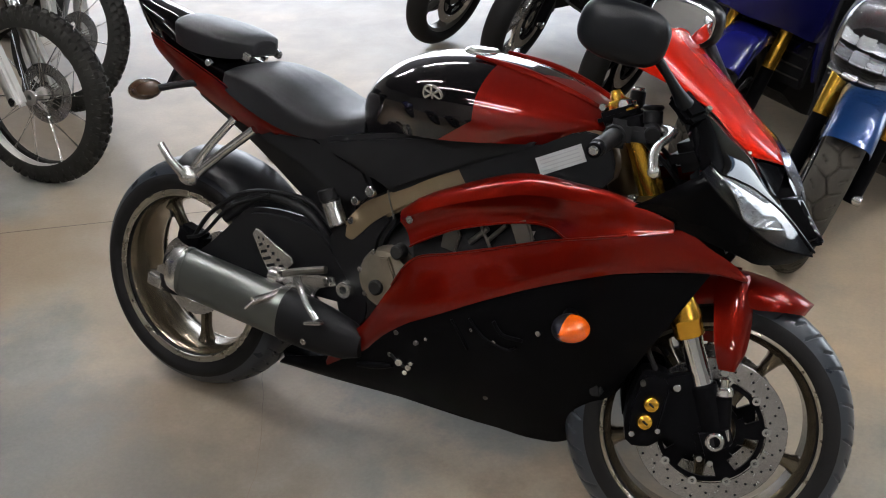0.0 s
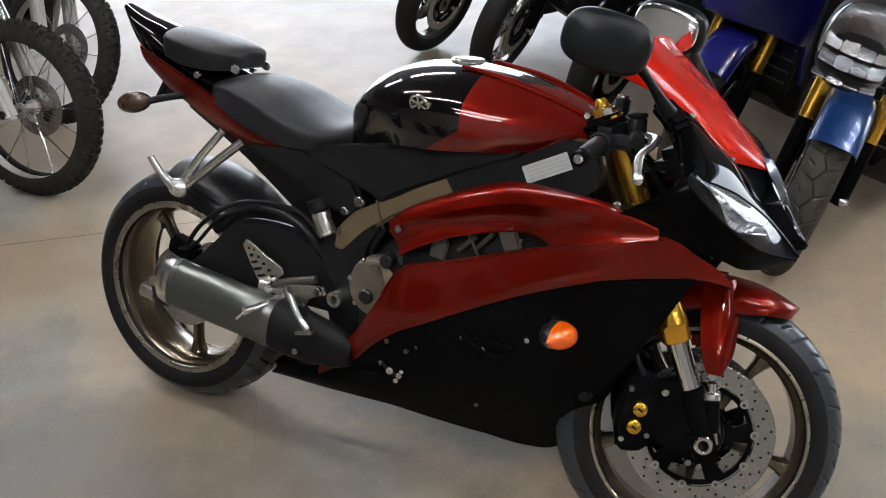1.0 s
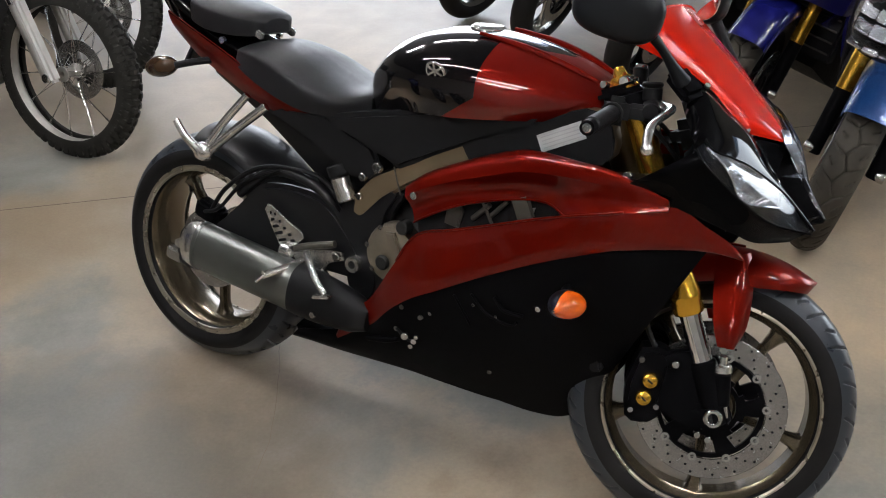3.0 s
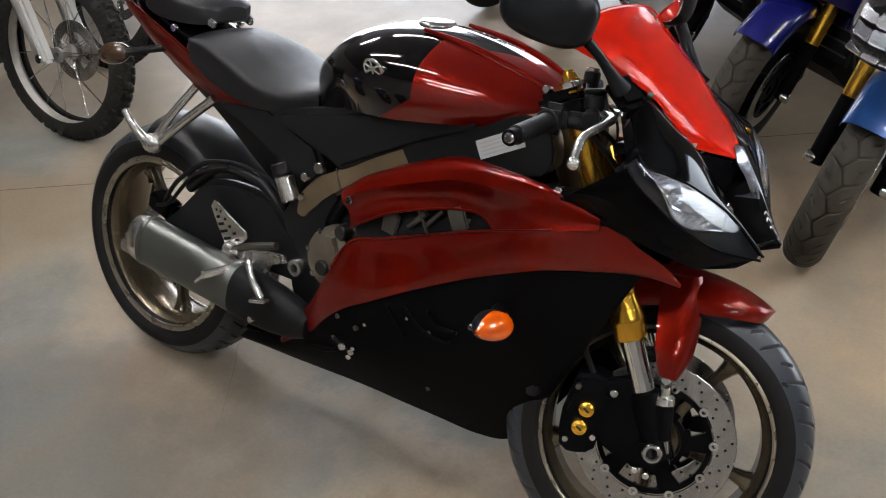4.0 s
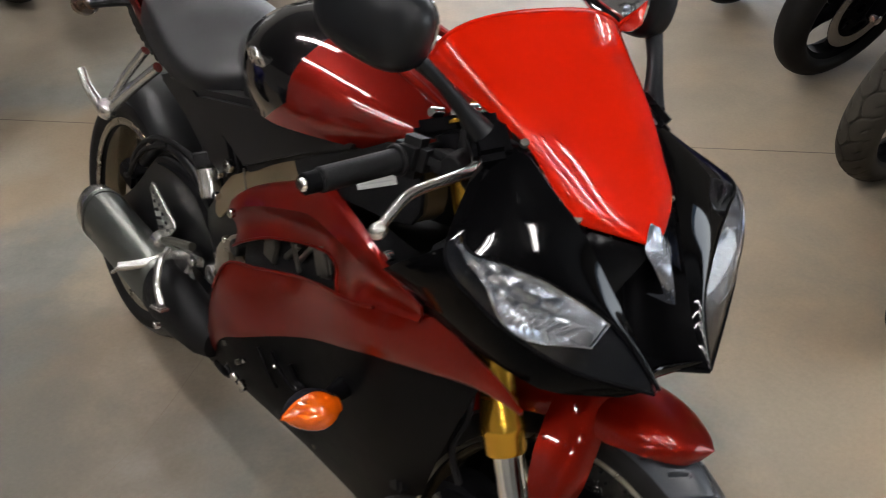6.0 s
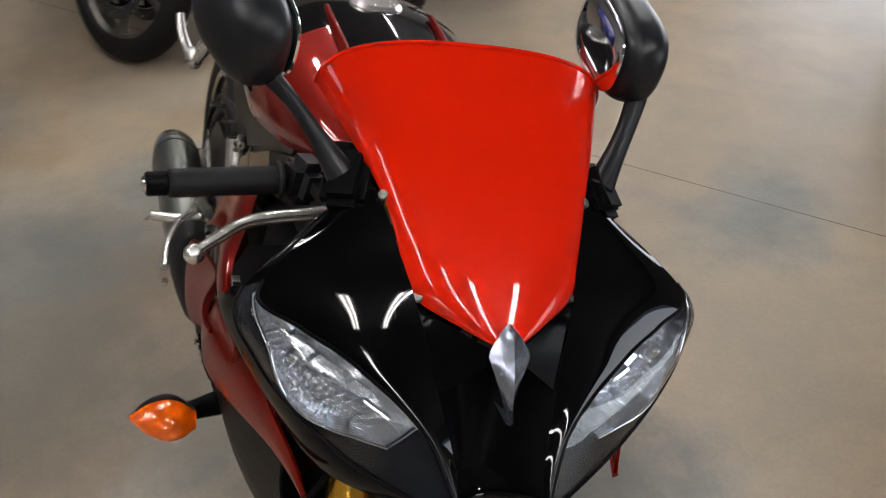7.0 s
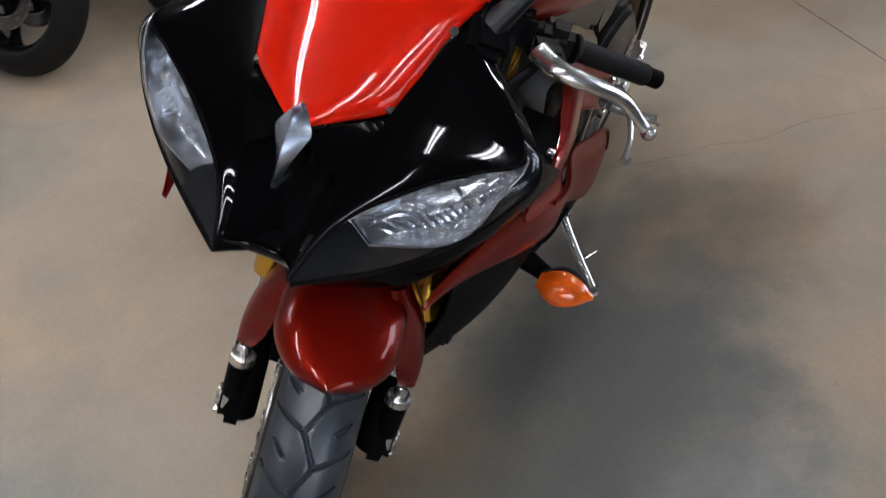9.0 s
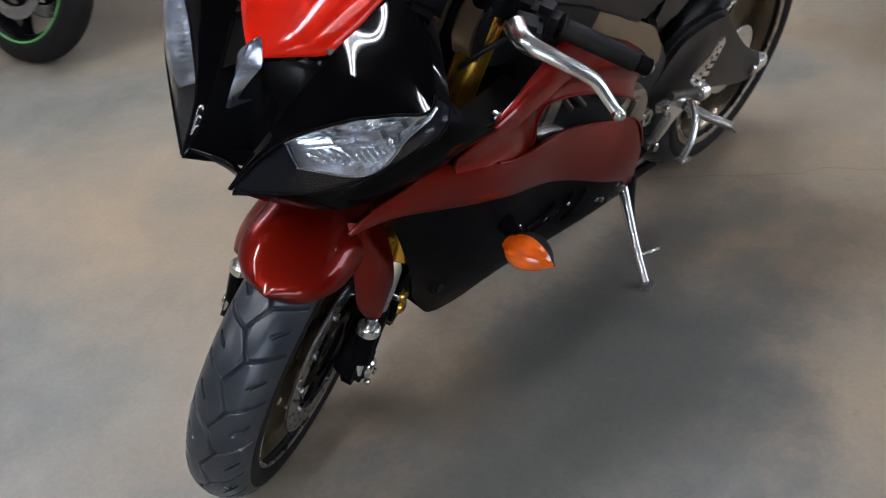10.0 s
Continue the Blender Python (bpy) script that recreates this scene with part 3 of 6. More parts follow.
def strip_light(x, y, length=2.4, turn=0.0):
    m = pose(x, y, ROOM_H - 0.06, 0, 0, turn)
    root = new("strip_light")
    root.matrix_world = m
    tagged(root, "white metal strip light with two lit tubes under the ceiling", "ceiling light", "strip lights")
    part("housing", box((length, 0.22, 0.06), pose(0, 0, 0.03), 0.008), WHITEP, root)
    for s in (-0.055, 0.055):
        part("tube", rod((-length / 2 + 0.05, s, -0.02), (length / 2 - 0.05, s, -0.02), 0.016, n=12), TUBE, root, "glowing white tube")
    return root


first_light = strip_light(4.3, 0.8, 2.1)
for lx, ly in ((4.3, 1.95), (4.3, 3.2), (0.7, -3.0), (0.7, -4.3), (7.6, -3.0), (7.6, -4.3), (7.6, 0.8), (-2.4, 0.5), (-2.6, 3.6), (-5.6, 3.6), (-0.9, -0.8), (3.2, -1.0)):
    copy_thing(first_light, pose(lx, ly, ROOM_H - 0.06))

# ---------- the red and black sport motorcycle ----------
LEAN, STEER = 12.89, 21.8
RAKE = radians(24)
AXIS_FOOT = Vector((1.472, 0, 0))
AXIS = Vector((-math.sin(RAKE), 0, math.cos(RAKE)))
TURN = Matrix.Translation(AXIS_FOOT) @ Matrix.Rotation(radians(STEER), 4, AXIS) @ Matrix.Translation(-AXIS_FOOT)

bike = new("motorcycle")
bike.matrix_world = pose(0, 0, 0.0025, -LEAN, 0, 0)
tagged(bike, "red and black sport motorcycle leaning on its side stand, bars turned", "motorcycle")

# Half width of the side fairing by height (rows) and length (columns).
GX, GZ = (0.45, 0.25), (0.15, 0.20)
WIDTHS = ((0.11, 0.12, 0.12, 0.10, 0.07), (0.145, 0.20, 0.22, 0.19, 0.10), (0.15, 0.225, 0.225, 0.235, 0.14), (0.12, 0.18, 0.205, 0.265, 0.19), (0.12, 0.16, 0.18, 0.22, 0.12))


def cubic(rows, u):
    n = len(rows)
    u = min(max(u, 0.0), n - 1.0001)
    i = int(u)
    f = u - i
    a, b, c, d = (rows[min(max(k, 0), n - 1)] for k in (i - 1, i, i + 1, i + 2))
    return 0.5 * (2 * b + (c - a) * f + (2 * a - 5 * b + 4 * c - d) * f * f + (3 * b - a - 3 * c + d) * f ** 3)


def half_width(x, z):
    return cubic([cubic([row[k] for row in WIDTHS], (z - GZ[0]) / GZ[1]) for k in range(5)], (x - GX[0]) / GX[1])


def panel(upper, lower, lift=0.0, nu=60, nv=14, thick=0.004, roll_top=0.0, roll_low=0.0, tuck=None):
    """A side panel between two edge lines (x, z) that follows the fairing's width."""
    cu, cl = crv([(x, 0, z) for x, z in upper]), crv([(x, 0, z) for x, z in lower])

    def f(u, v):
        p = cl(u).lerp(cu(u), v)
        w = half_width(p.x, p.z) + lift
        w -= roll_top * max(0.0, (v - 0.6) / 0.4) ** 2 + roll_low * max(0.0, (0.3 - v) / 0.3) ** 2
        if tuck:
            w += tuck(u, v)
        return Vector((p.x, -w, p.z))

    return lambda: sheet(f, nu, nv, thick)


RED_LOW_U = [(0.488, 0.232), (0.52, 0.285), (0.575, 0.34), (0.635, 0.395), (0.705, 0.495), (0.762, 0.580), (0.85, 0.611), (0.95, 0.646), (1.09, 0.700), (1.21, 0.738), (1.31, 0.765), (1.37, 0.735), (1.41, 0.712), (1.438, 0.688)]
RED_LOW_L = [(0.500, 0.218), (0.545, 0.240), (0.598, 0.283), (0.676, 0.366), (0.75, 0.426), (0.818, 0.465), (0.88, 0.500), (0.943, 0.534), (1.071, 0.600), (1.191, 0.654), (1.245, 0.670), (1.30, 0.680), (1.37, 0.687), (1.436, 0.680)]
UP_TOP = [(0.700, -0.180, 0.666), (0.745, -0.174, 0.704), (0.835, -0.166, 0.748), (0.93, -0.168, 0.786), (1.00, -0.186, 0.803), (1.10, -0.216, 0.808), (1.20, -0.245, 0.808), (1.30, -0.246, 0.776)]
UP_RIDGE = [(0.706, -0.201, 0.645), (0.752, -0.210, 0.674), (0.835, -0.209, 0.711), (0.93, -0.214, 0.745), (1.00, -0.223, 0.766), (1.10, -0.245, 0.779), (1.20, -0.260, 0.781), (1.305, -0.252, 0.767)]
UP_LOW = [(0.738, -0.206, 0.597), (0.776, -0.208, 0.622), (0.842, -0.202, 0.657), (0.925, -0.193, 0.685), (1.00, -0.194, 0.703), (1.055, -0.210, 0.708), (1.112, -0.243, 0.700), (1.19, -0.266, 0.731), (1.305, -0.256, 0.760)]
BELLY_U = [(0.36, 0.205), (0.50, 0.25), (0.60, 0.33), (0.72, 0.43), (0.85, 0.50), (0.97, 0.555), (1.08, 0.605), (1.20, 0.655), (1.375, 0.690)]
BELLY_L = [(0.315, -0.075, 0.160), (0.44, -0.078, 0.163), (0.55, -0.078, 0.168), (0.67, -0.078, 0.174), (0.80, -0.078, 0.177), (0.92, -0.076, 0.176), (1.02, -0.074, 0.177), (1.10, -0.072, 0.200), (1.165, -0.085, 0.300)]


def upper_shell():
    """Two facets meeting in a crease: the top one rolls inward, the side one tucks into the duct."""
    top, ridge, low = crv(UP_TOP), crv(UP_RIDGE), crv(UP_LOW)
    bm = bmesh.new()

    def f(u, v):
        if v > 0.5:
            k = (v - 0.5) * 2
            return ridge(u).lerp(top(u), k) + Vector((0, -0.004, 0.009)) * math.sin(math.pi * k)
        k = v * 2
        return low(u).lerp(ridge(u), k) + Vector((0, 0.011, 0)) * math.sin(math.pi * k) * min(1.0, (1 - u) * 3)

    grid_into(bm, f, 90, 17)
    bmesh.ops.recalc_face_normals(bm, faces=bm.faces)
    bmesh.ops.solidify(bm, geom=list(bm.faces), thickness=0.004)
    return bm


def belly_point(u, v):
    """A keel shaped panel: full width under the red panel, drawn in to a narrow flat bottom."""
    p, q = crv([(x, 0, z) for x, z in BELLY_U])(u), crv(BELLY_L)(u)
    m = q.lerp(Vector((p.x, -half_width(p.x, p.z) + 0.004, p.z)), v)
    return m + Vector((0, -0.030, -0.006)) * math.sin(math.pi * v) * (1 - 0.5 * abs(2 * u - 1))


def belly_y(x, z):
    """How far out the belly panel stands at a place seen from the side."""
    near = min((belly_point(i / 50, j / 20) for i in range(51) for j in range(21)), key=lambda p: (p.x - x) ** 2 + (p.z - z) ** 2)
    return -near.y


for flip in (False, True):
    lowp = part("side_fairing", panel(RED_LOW_U, RED_LOW_L, 0.006, 90, 20, roll_top=0.004, roll_low=0.005)(), RED, bike, "dark red metallic side fairing panel", flip=flip)
    upp = part("upper_fairing", upper_shell(), RED, bike, "dark red metallic upper fairing with an air duct", flip=flip, sharp=16)
    part("belly_fairing", sheet(belly_point, 60, 24, 0.004), SATIN, bike, "black lower fairing", flip=flip)
    # thin raised edges of the panels
    el = crv([(x, 0, z) for x, z in RED_LOW_U])
    eu = crv(UP_LOW)
    part("panel_edge", tube([eu(k / 24) + Vector((0, -0.001, 0)) for k in range(19)], 0.0026, 8, 60), RED, upp, "", flip=flip)
    part("panel_edge", tube([Vector((el(0.32 + k / 60).x, -half_width(el(0.32 + k / 60).x, el(0.32 + k / 60).z) - 0.0045, el(0.32 + k / 60).z)) for k in range(24)], 0.0024, 8, 60), RED, lowp, "", flip=flip)
    part("duct_box", box((0.075, 0.03, 0.045), pose(1.005, -0.165, 0.668, 0, -18, 0), 0.008), DIRT_ALU, bike, "silver box inside the duct", flip=flip)
    part("duct_rod", rod((0.865, -0.178, 0.628), (0.905, -0.180, 0.668), 0.006, n=10), CASTGREY, bike, "", flip=flip)
    part("duct_rod", rod((0.905, -0.178, 0.640), (0.945, -0.180, 0.684), 0.005, n=10), CASTGREY, bike, "", flip=flip)
    # inner wall of the duct
    part("duct_lining", panel([(0.72, 0.64), (0.85, 0.70), (1.0, 0.745), (1.2, 0.76), (1.30, 0.765)], [(0.74, 0.55), (0.85, 0.58), (1.0, 0.62), (1.15, 0.69), (1.30, 0.75)], -0.045, 30, 8)(), MATTE, bike, "", flip=flip)
    if flip:
        part("duct_hose", tube([(0.93, -0.195, 0.600), (0.985, -0.198, 0.640), (1.045, -0.196, 0.662)], 0.015, 14, 18), SILVER, bike, "silver water pipe inside the duct", flip=flip)
    else:
        part("duct_plate", prism([(0.80, 0.605), (0.835, 0.600), (0.845, 0.640), (0.825, 0.668), (0.805, 0.650)], -0.186, -0.176, 0.003), CASTGREY, bike, "grey bracket inside the duct", flip=flip)
        part("duct_bar", box((0.006, 0.008, 0.07), pose(0.90, -0.185, 0.655, 0, -32, 0), 0.002), CASTGREY, bike, "", flip=flip)
    part("duct_fin", box((0.042, 0.010, 0.055), pose(0.985, -0.188, 0.680, 0, -25, 0), 0.006), CASTGREY, bike, "", flip=flip)
    for x, z, d in ((0.736, 0.657, 0.002), (1.217, 0.806, -0.012)):
        y = half_width(x, z) + d
        part("fairing_bolt", rod((x, -y + 0.004, z), (x, -y - 0.006, z), 0.0085, n=14), STEEL, bike, "", flip=flip)
    # inner dash cover between fairing and fork
    def inner(u, v):
        p = crv([(1.12, -0.215, 0.796), (1.20, -0.248, 0.802), (1.275, -0.252, 0.808)])(u)
        q = crv([(1.10, -0.165, 0.785), (1.18, -0.185, 0.795), (1.26, -0.205, 0.812)])(u)
        return p.lerp(q, v)
    part("inner_cover", sheet(inner, 14, 8, 0.003), SATIN, bike, "dark grey inner cover plate", flip=flip)

# belly tray and dark core
part("belly_tray", body_of_stations([(0.32, 0.200, 0.185, 0.158, 0.072, 0.060, 0.2), (0.60, 0.215, 0.195, 0.164, 0.074, 0.060, 0.2), (0.90, 0.22, 0.20, 0.166, 0.072, 0.060, 0.2), (1.09, 0.26, 0.24, 0.185, 0.066, 0.05, 0.2)], 20, 10), SATIN, bike, "black belly pan")
part("engine_block", body_of_stations([(0.50, 0.52, 0.42, 0.25, 0.11, 0.09, 0.1), (0.62, 0.60, 0.42, 0.22, 0.135, 0.10, 0.1), (0.80, 0.66, 0.45, 0.22, 0.14, 0.10, 0.1), (0.98, 0.70, 0.50, 0.24, 0.14, 0.09, 0.1), (1.12, 0.72, 0.60, 0.36, 0.13, 0.10, 0.1)], 24, 12), ENGINE, bike, "dark cast engine block")
part("radiator", box((0.03, 0.30, 0.34), pose(1.13, 0, 0.52, 0, -14, 0), 0.006), MATTE, bike, "black radiator")
for y in (-1, 1):
    part("clutch_cover" if y < 0 else "generator_cover", lathe([(0.0, y * 0.170), (0.045, y * 0.170), (0.066, y * 0.164), (0.072, y * 0.150), (0.072, y * 0.125)], 40, "y", (0.655, 0, 0.490), closed=False), BRONZE, bike, "bronze cast engine cover")
for y in (-1, 1):
    part("cover_web", prism([(0.645, 0.545), (0.668, 0.548), (0.690, 0.505), (0.705, 0.455), (0.690, 0.430), (0.668, 0.470)], y * 0.172 - 0.006, y * 0.172 + 0.006, 0.003), BRONZE, bike)
    part("cover_cap", lathe([(0.0, y * 0.180), (0.014, y * 0.180), (0.018, y * 0.176), (0.018, y * 0.160)], 20, "y", (0.640, 0, 0.470), closed=False), ENGINE, bike)
for k in range(7):
    a = 2 * math.pi * k / 7 + 0.3
    p = Vector((0.655 + 0.066 * math.cos(a), -0.150, 0.490 + 0.066 * math.sin(a)))
    part("cover_bolt", rod(p, p + Vector((0, -0.016, 0)), 0.007, n=10), STEEL, bike)
part("oil_filler", rod((0.69, -0.155, 0.565), (0.69, -0.182, 0.565), 0.018, 0.016, 18), ENGINE, bike)

# hoses and brackets showing under the red panels
for s in (-1, 1):
    for run, r in ((((0.90, 0.478), (0.935, 0.440), (0.985, 0.424), (1.005, 0.436)), 0.0030), (((0.955, 0.485), (0.975, 0.458), (1.02, 0.456)), 0.0042), (((0.86, 0.466), (0.885, 0.425), (0.895, 0.400)), 0.0028)):
        part("fairing_hose", tube([(x, s * (belly_y(x, z) + 0.004), z) for x, z in run], r, 8, 24), SATIN, bike)
    for x, z, r in ((1.055, 0.485, 0.006), (0.955, 0.435, 0.0045), (0.80, 0.402, 0.0045), (0.905, 0.452, 0.004)):
        y = belly_y(x, z)
        part("belly_bolt", rod((x, s * (y - 0.006), z), (x, s * (y + 0.005), z), r, n=12), STEEL, bike)

# frame
SPAR = [(0.517, 0.552), (0.522, 0.590), (0.545, 0.622), (0.575, 0.650), (0.63, 0.680), (0.726, 0.737), (0.83, 0.787), (0.98, 0.850), (1.075, 0.892), (1.13, 0.865), (1.12, 0.790), (0.93, 0.757), (0.817, 0.720), (0.706, 0.671), (0.648, 0.634), (0.602, 0.600), (0.575, 0.572), (0.545, 0.545)]
PIVOT = [(0.472, 0.54), (0.50, 0.580), (0.56, 0.618), (0.600, 0.640), (0.650, 0.622), (0.620, 0.565), (0.605, 0.46), (0.600, 0.36), (0.555, 0.335), (0.515, 0.35), (0.490, 0.45)]
for s in (-1, 1):
    part("frame_spar", prism(SPAR, s * 0.109 - 0.024, s * 0.109 + 0.024, 0.012, 4), FRAME, bike, "dark bronze aluminium frame spar")
    part("pivot_plate", prism(PIVOT, s * 0.108 - 0.022, s * 0.108 + 0.022, 0.012, 3), DARKALU, bike, "black swingarm pivot plate")
COVER = [(0.800, 0.768), (0.880, 0.806), (0.98, 0.850), (1.072, 0.894), (1.132, 0.866), (1.122, 0.788), (0.94, 0.755), (0.845, 0.722)]
for s in (-1, 1):
    part("spar_cover", prism(COVER, s * 0.1335 - 0.003, s * 0.1335 + 0.003, 0.002, 3), MATTE, bike, "black plastic cover over the front of the frame spar")
part("frame_joint", box((0.004, 0.004, 0.066), pose(0.640, -0.1325, 0.655, 0, -20, 0), 0.001, 1), CASTGREY, bike)
part("steering_head", rod(AXIS_FOOT + AXIS * 0.78, AXIS_FOOT + AXIS * 0.98, 0.04, n=24), FRAME, bike)
part("warning_label", box((0.104, 0.0015, 0.037), pose(1.028, -0.1378, 0.829, 0, -26.5, 0), 0.0), WHITE, bike, "white warning label on the frame")
for k in range(4):
    part("label_line", box((0.088, 0.001, 0.0022), pose(1.028, -0.1388, 0.829, 0, -26.5, 0) @ pose(0, 0, 0.011 - 0.0075 * k), 0.0), GREYINK, bike)
for p, r in (((0.590, -0.136, 0.677), 0.013), ((0.552, -0.136, 0.648), 0.010), ((0.545, -0.136, 0.600), 0.008)):
    part("frame_bolt", rod(p, Vector(p) + Vector((0, -0.012, 0)), r, n=16), STEEL, bike)
part("swingarm_pivot", lathe([(0.010, -0.150), (0.019, -0.150), (0.021, -0.145), (0.021, -0.125), (0.010, -0.125)], 24, "y", (0.538, 0, 0.431)), SILVER, bike, "silver pivot ring")
part("swingarm_pivot", lathe([(0.010, 0.150), (0.019, 0.150), (0.021, 0.145), (0.021, 0.125), (0.010, 0.125)], 24, "y", (0.538, 0, 0.431)), SILVER, bike, "silver pivot ring")

# black covers between frame, tank and seat
for y0, y1 in ((-0.140, -0.075), (0.075, 0.140)):
    part("frame_cover", prism([(0.40, 0.755), (0.46, 0.778), (0.56, 0.800), (0.735, 0.836), (0.90, 0.856), (1.00, 0.872), (0.97, 0.835), (0.85, 0.785), (0.74, 0.732), (0.64, 0.682), (0.60, 0.70)], y0, y1, 0.012), DARKALU, bike, "black cover below the tank")
    part("subframe_cover", prism([(0.255, 0.745), (0.32, 0.770), (0.42, 0.775), (0.565, 0.720), (0.595, 0.668), (0.565, 0.632), (0.493, 0.640), (0.38, 0.700)], y0 * 0.95, y1 * 0.95, 0.010), DARKALU, bike, "black subframe cover")

# tank
part("fuel_tank", body_of_stations([(0.505, 0.868, 0.835, 0.80, 0.045, 0.040, 0.6), (0.525, 0.915, 0.850, 0.80, 0.085, 0.075, 0.6), (0.57, 0.955, 0.870, 0.80, 0.120, 0.105, 0.6), (0.63, 0.984, 0.880, 0.815, 0.150, 0.125, 0.6), (0.71, 1.001, 0.885, 0.825, 0.178, 0.160, 0.6), (0.80, 1.005, 0.885, 0.832, 0.185, 0.172, 0.55), (0.90, 0.993, 0.880, 0.842, 0.170, 0.155, 0.5), (0.99, 0.968, 0.885, 0.852, 0.140, 0.125, 0.5), (1.06, 0.938, 0.890, 0.868, 0.105, 0.095, 0.5), (1.10, 0.915, 0.895, 0.880, 0.080, 0.07, 0.5)], 90, 30), TANK, bike, "fuel tank, black at the rear and red in front")
for y in (-1, 1):
    t = crv([(0.79, y * 0.080, 1.000), (0.90, y * 0.078, 0.984), (1.00, y * 0.066, 0.957), (1.075, y * 0.050, 0.928)])
    part("tank_ridge", tube([t(k / 6) for k in range(7)], [0.004, 0.008, 0.008, 0.005], 10, 30), RED, bike, "raised red ridge on the tank")
    part("tank_emblem", lathe([(0.0195, -0.003), (0.0225, -0.003), (0.0245, 0.0), (0.0225, 0.003), (0.0195, 0.003)], 40, "y"), SILVER, bike, "round silver emblem").matrix_local = Matrix.Translation((0.748, y * 0.1805, 0.922)) @ Matrix.Rotation(radians(-24 * y), 4, "X")
    for k in range(3):
        part("emblem_bar", box((0.0045, 0.003, 0.040), pose(0, 0, 0), 0.0), SILVER, bike).matrix_local = Matrix.Translation((0.748, y * 0.1838, 0.9235)) @ Matrix.Rotation(radians(-24 * y), 4, "X") @ Matrix.Rotation(radians(60 * k), 4, "Y")
part("filler_cap", lathe([(0.0, 0.014), (0.034, 0.014), (0.040, 0.008), (0.042, -0.004)], 40, "z", (0.765, 0, 0.996), closed=False), SILVER, bike, "round silver filler cap")
for p in ((1.085, -0.075, 0.935), (1.085, 0.075, 0.935)):
    part("tank_bolt", rod(p, Vector(p) + Vector((0, math.copysign(0.02, p[1]), 0.004)), 0.008, n=14), STEEL, bike)

# seats and tail
part("rider_seat", body_of_stations([(0.122, 0.878, 0.868, 0.855, 0.085, 0.088, 0.2), (0.136, 0.890, 0.866, 0.842, 0.108, 0.114, 0.2), (0.20, 0.903, 0.856, 0.818, 0.130, 0.134, 0.2), (0.29, 0.890, 0.832, 0.788, 0.146, 0.144, 0.3), (0.38, 0.853, 0.806, 0.768, 0.150, 0.142, 0.4), (0.46, 0.831, 0.798, 0.770, 0.132, 0.124, 0.5), (0.525, 0.838, 0.812, 0.788, 0.082, 0.080, 0.6)], 50, 20), SEATM, bike, "black vinyl rider seat")
part("passenger_seat", body_of_stations([(-0.05, 0.992, 0.968, 0.940, 0.075, 0.072, 0.3), (-0.03, 0.993, 0.960, 0.925, 0.096, 0.092, 0.3), (0.03, 0.988, 0.950, 0.910, 0.106, 0.100, 0.3), (0.10, 0.978, 0.942, 0.906, 0.100, 0.094, 0.3), (0.148, 0.966, 0.938, 0.908, 0.078, 0.074, 0.3), (0.168, 0.950, 0.934, 0.916, 0.045, 0.045, 0.3)], 44, 18), SEATM, bike, "black vinyl passenger seat pad")
part("tail_cowl", body_of_stations([(-0.235, 1.032, 1.022, 1.012, 0.025, 0.02, 0.3), (-0.17, 1.012, 0.985, 0.955, 0.060, 0.05, 0.3), (-0.08, 0.985, 0.940, 0.895, 0.078, 0.070, 0.3), (0.04, 0.918, 0.890, 0.850, 0.092, 0.088, 0.3), (0.16, 0.885, 0.860, 0.815, 0.098, 0.095, 0.3), (0.30, 0.850, 0.800, 0.755, 0.105, 0.10, 0.3), (0.42, 0.790, 0.770, 0.740, 0.10, 0.095, 0.3)], 44, 16), BLACK_PAINT, bike, "black tail section")
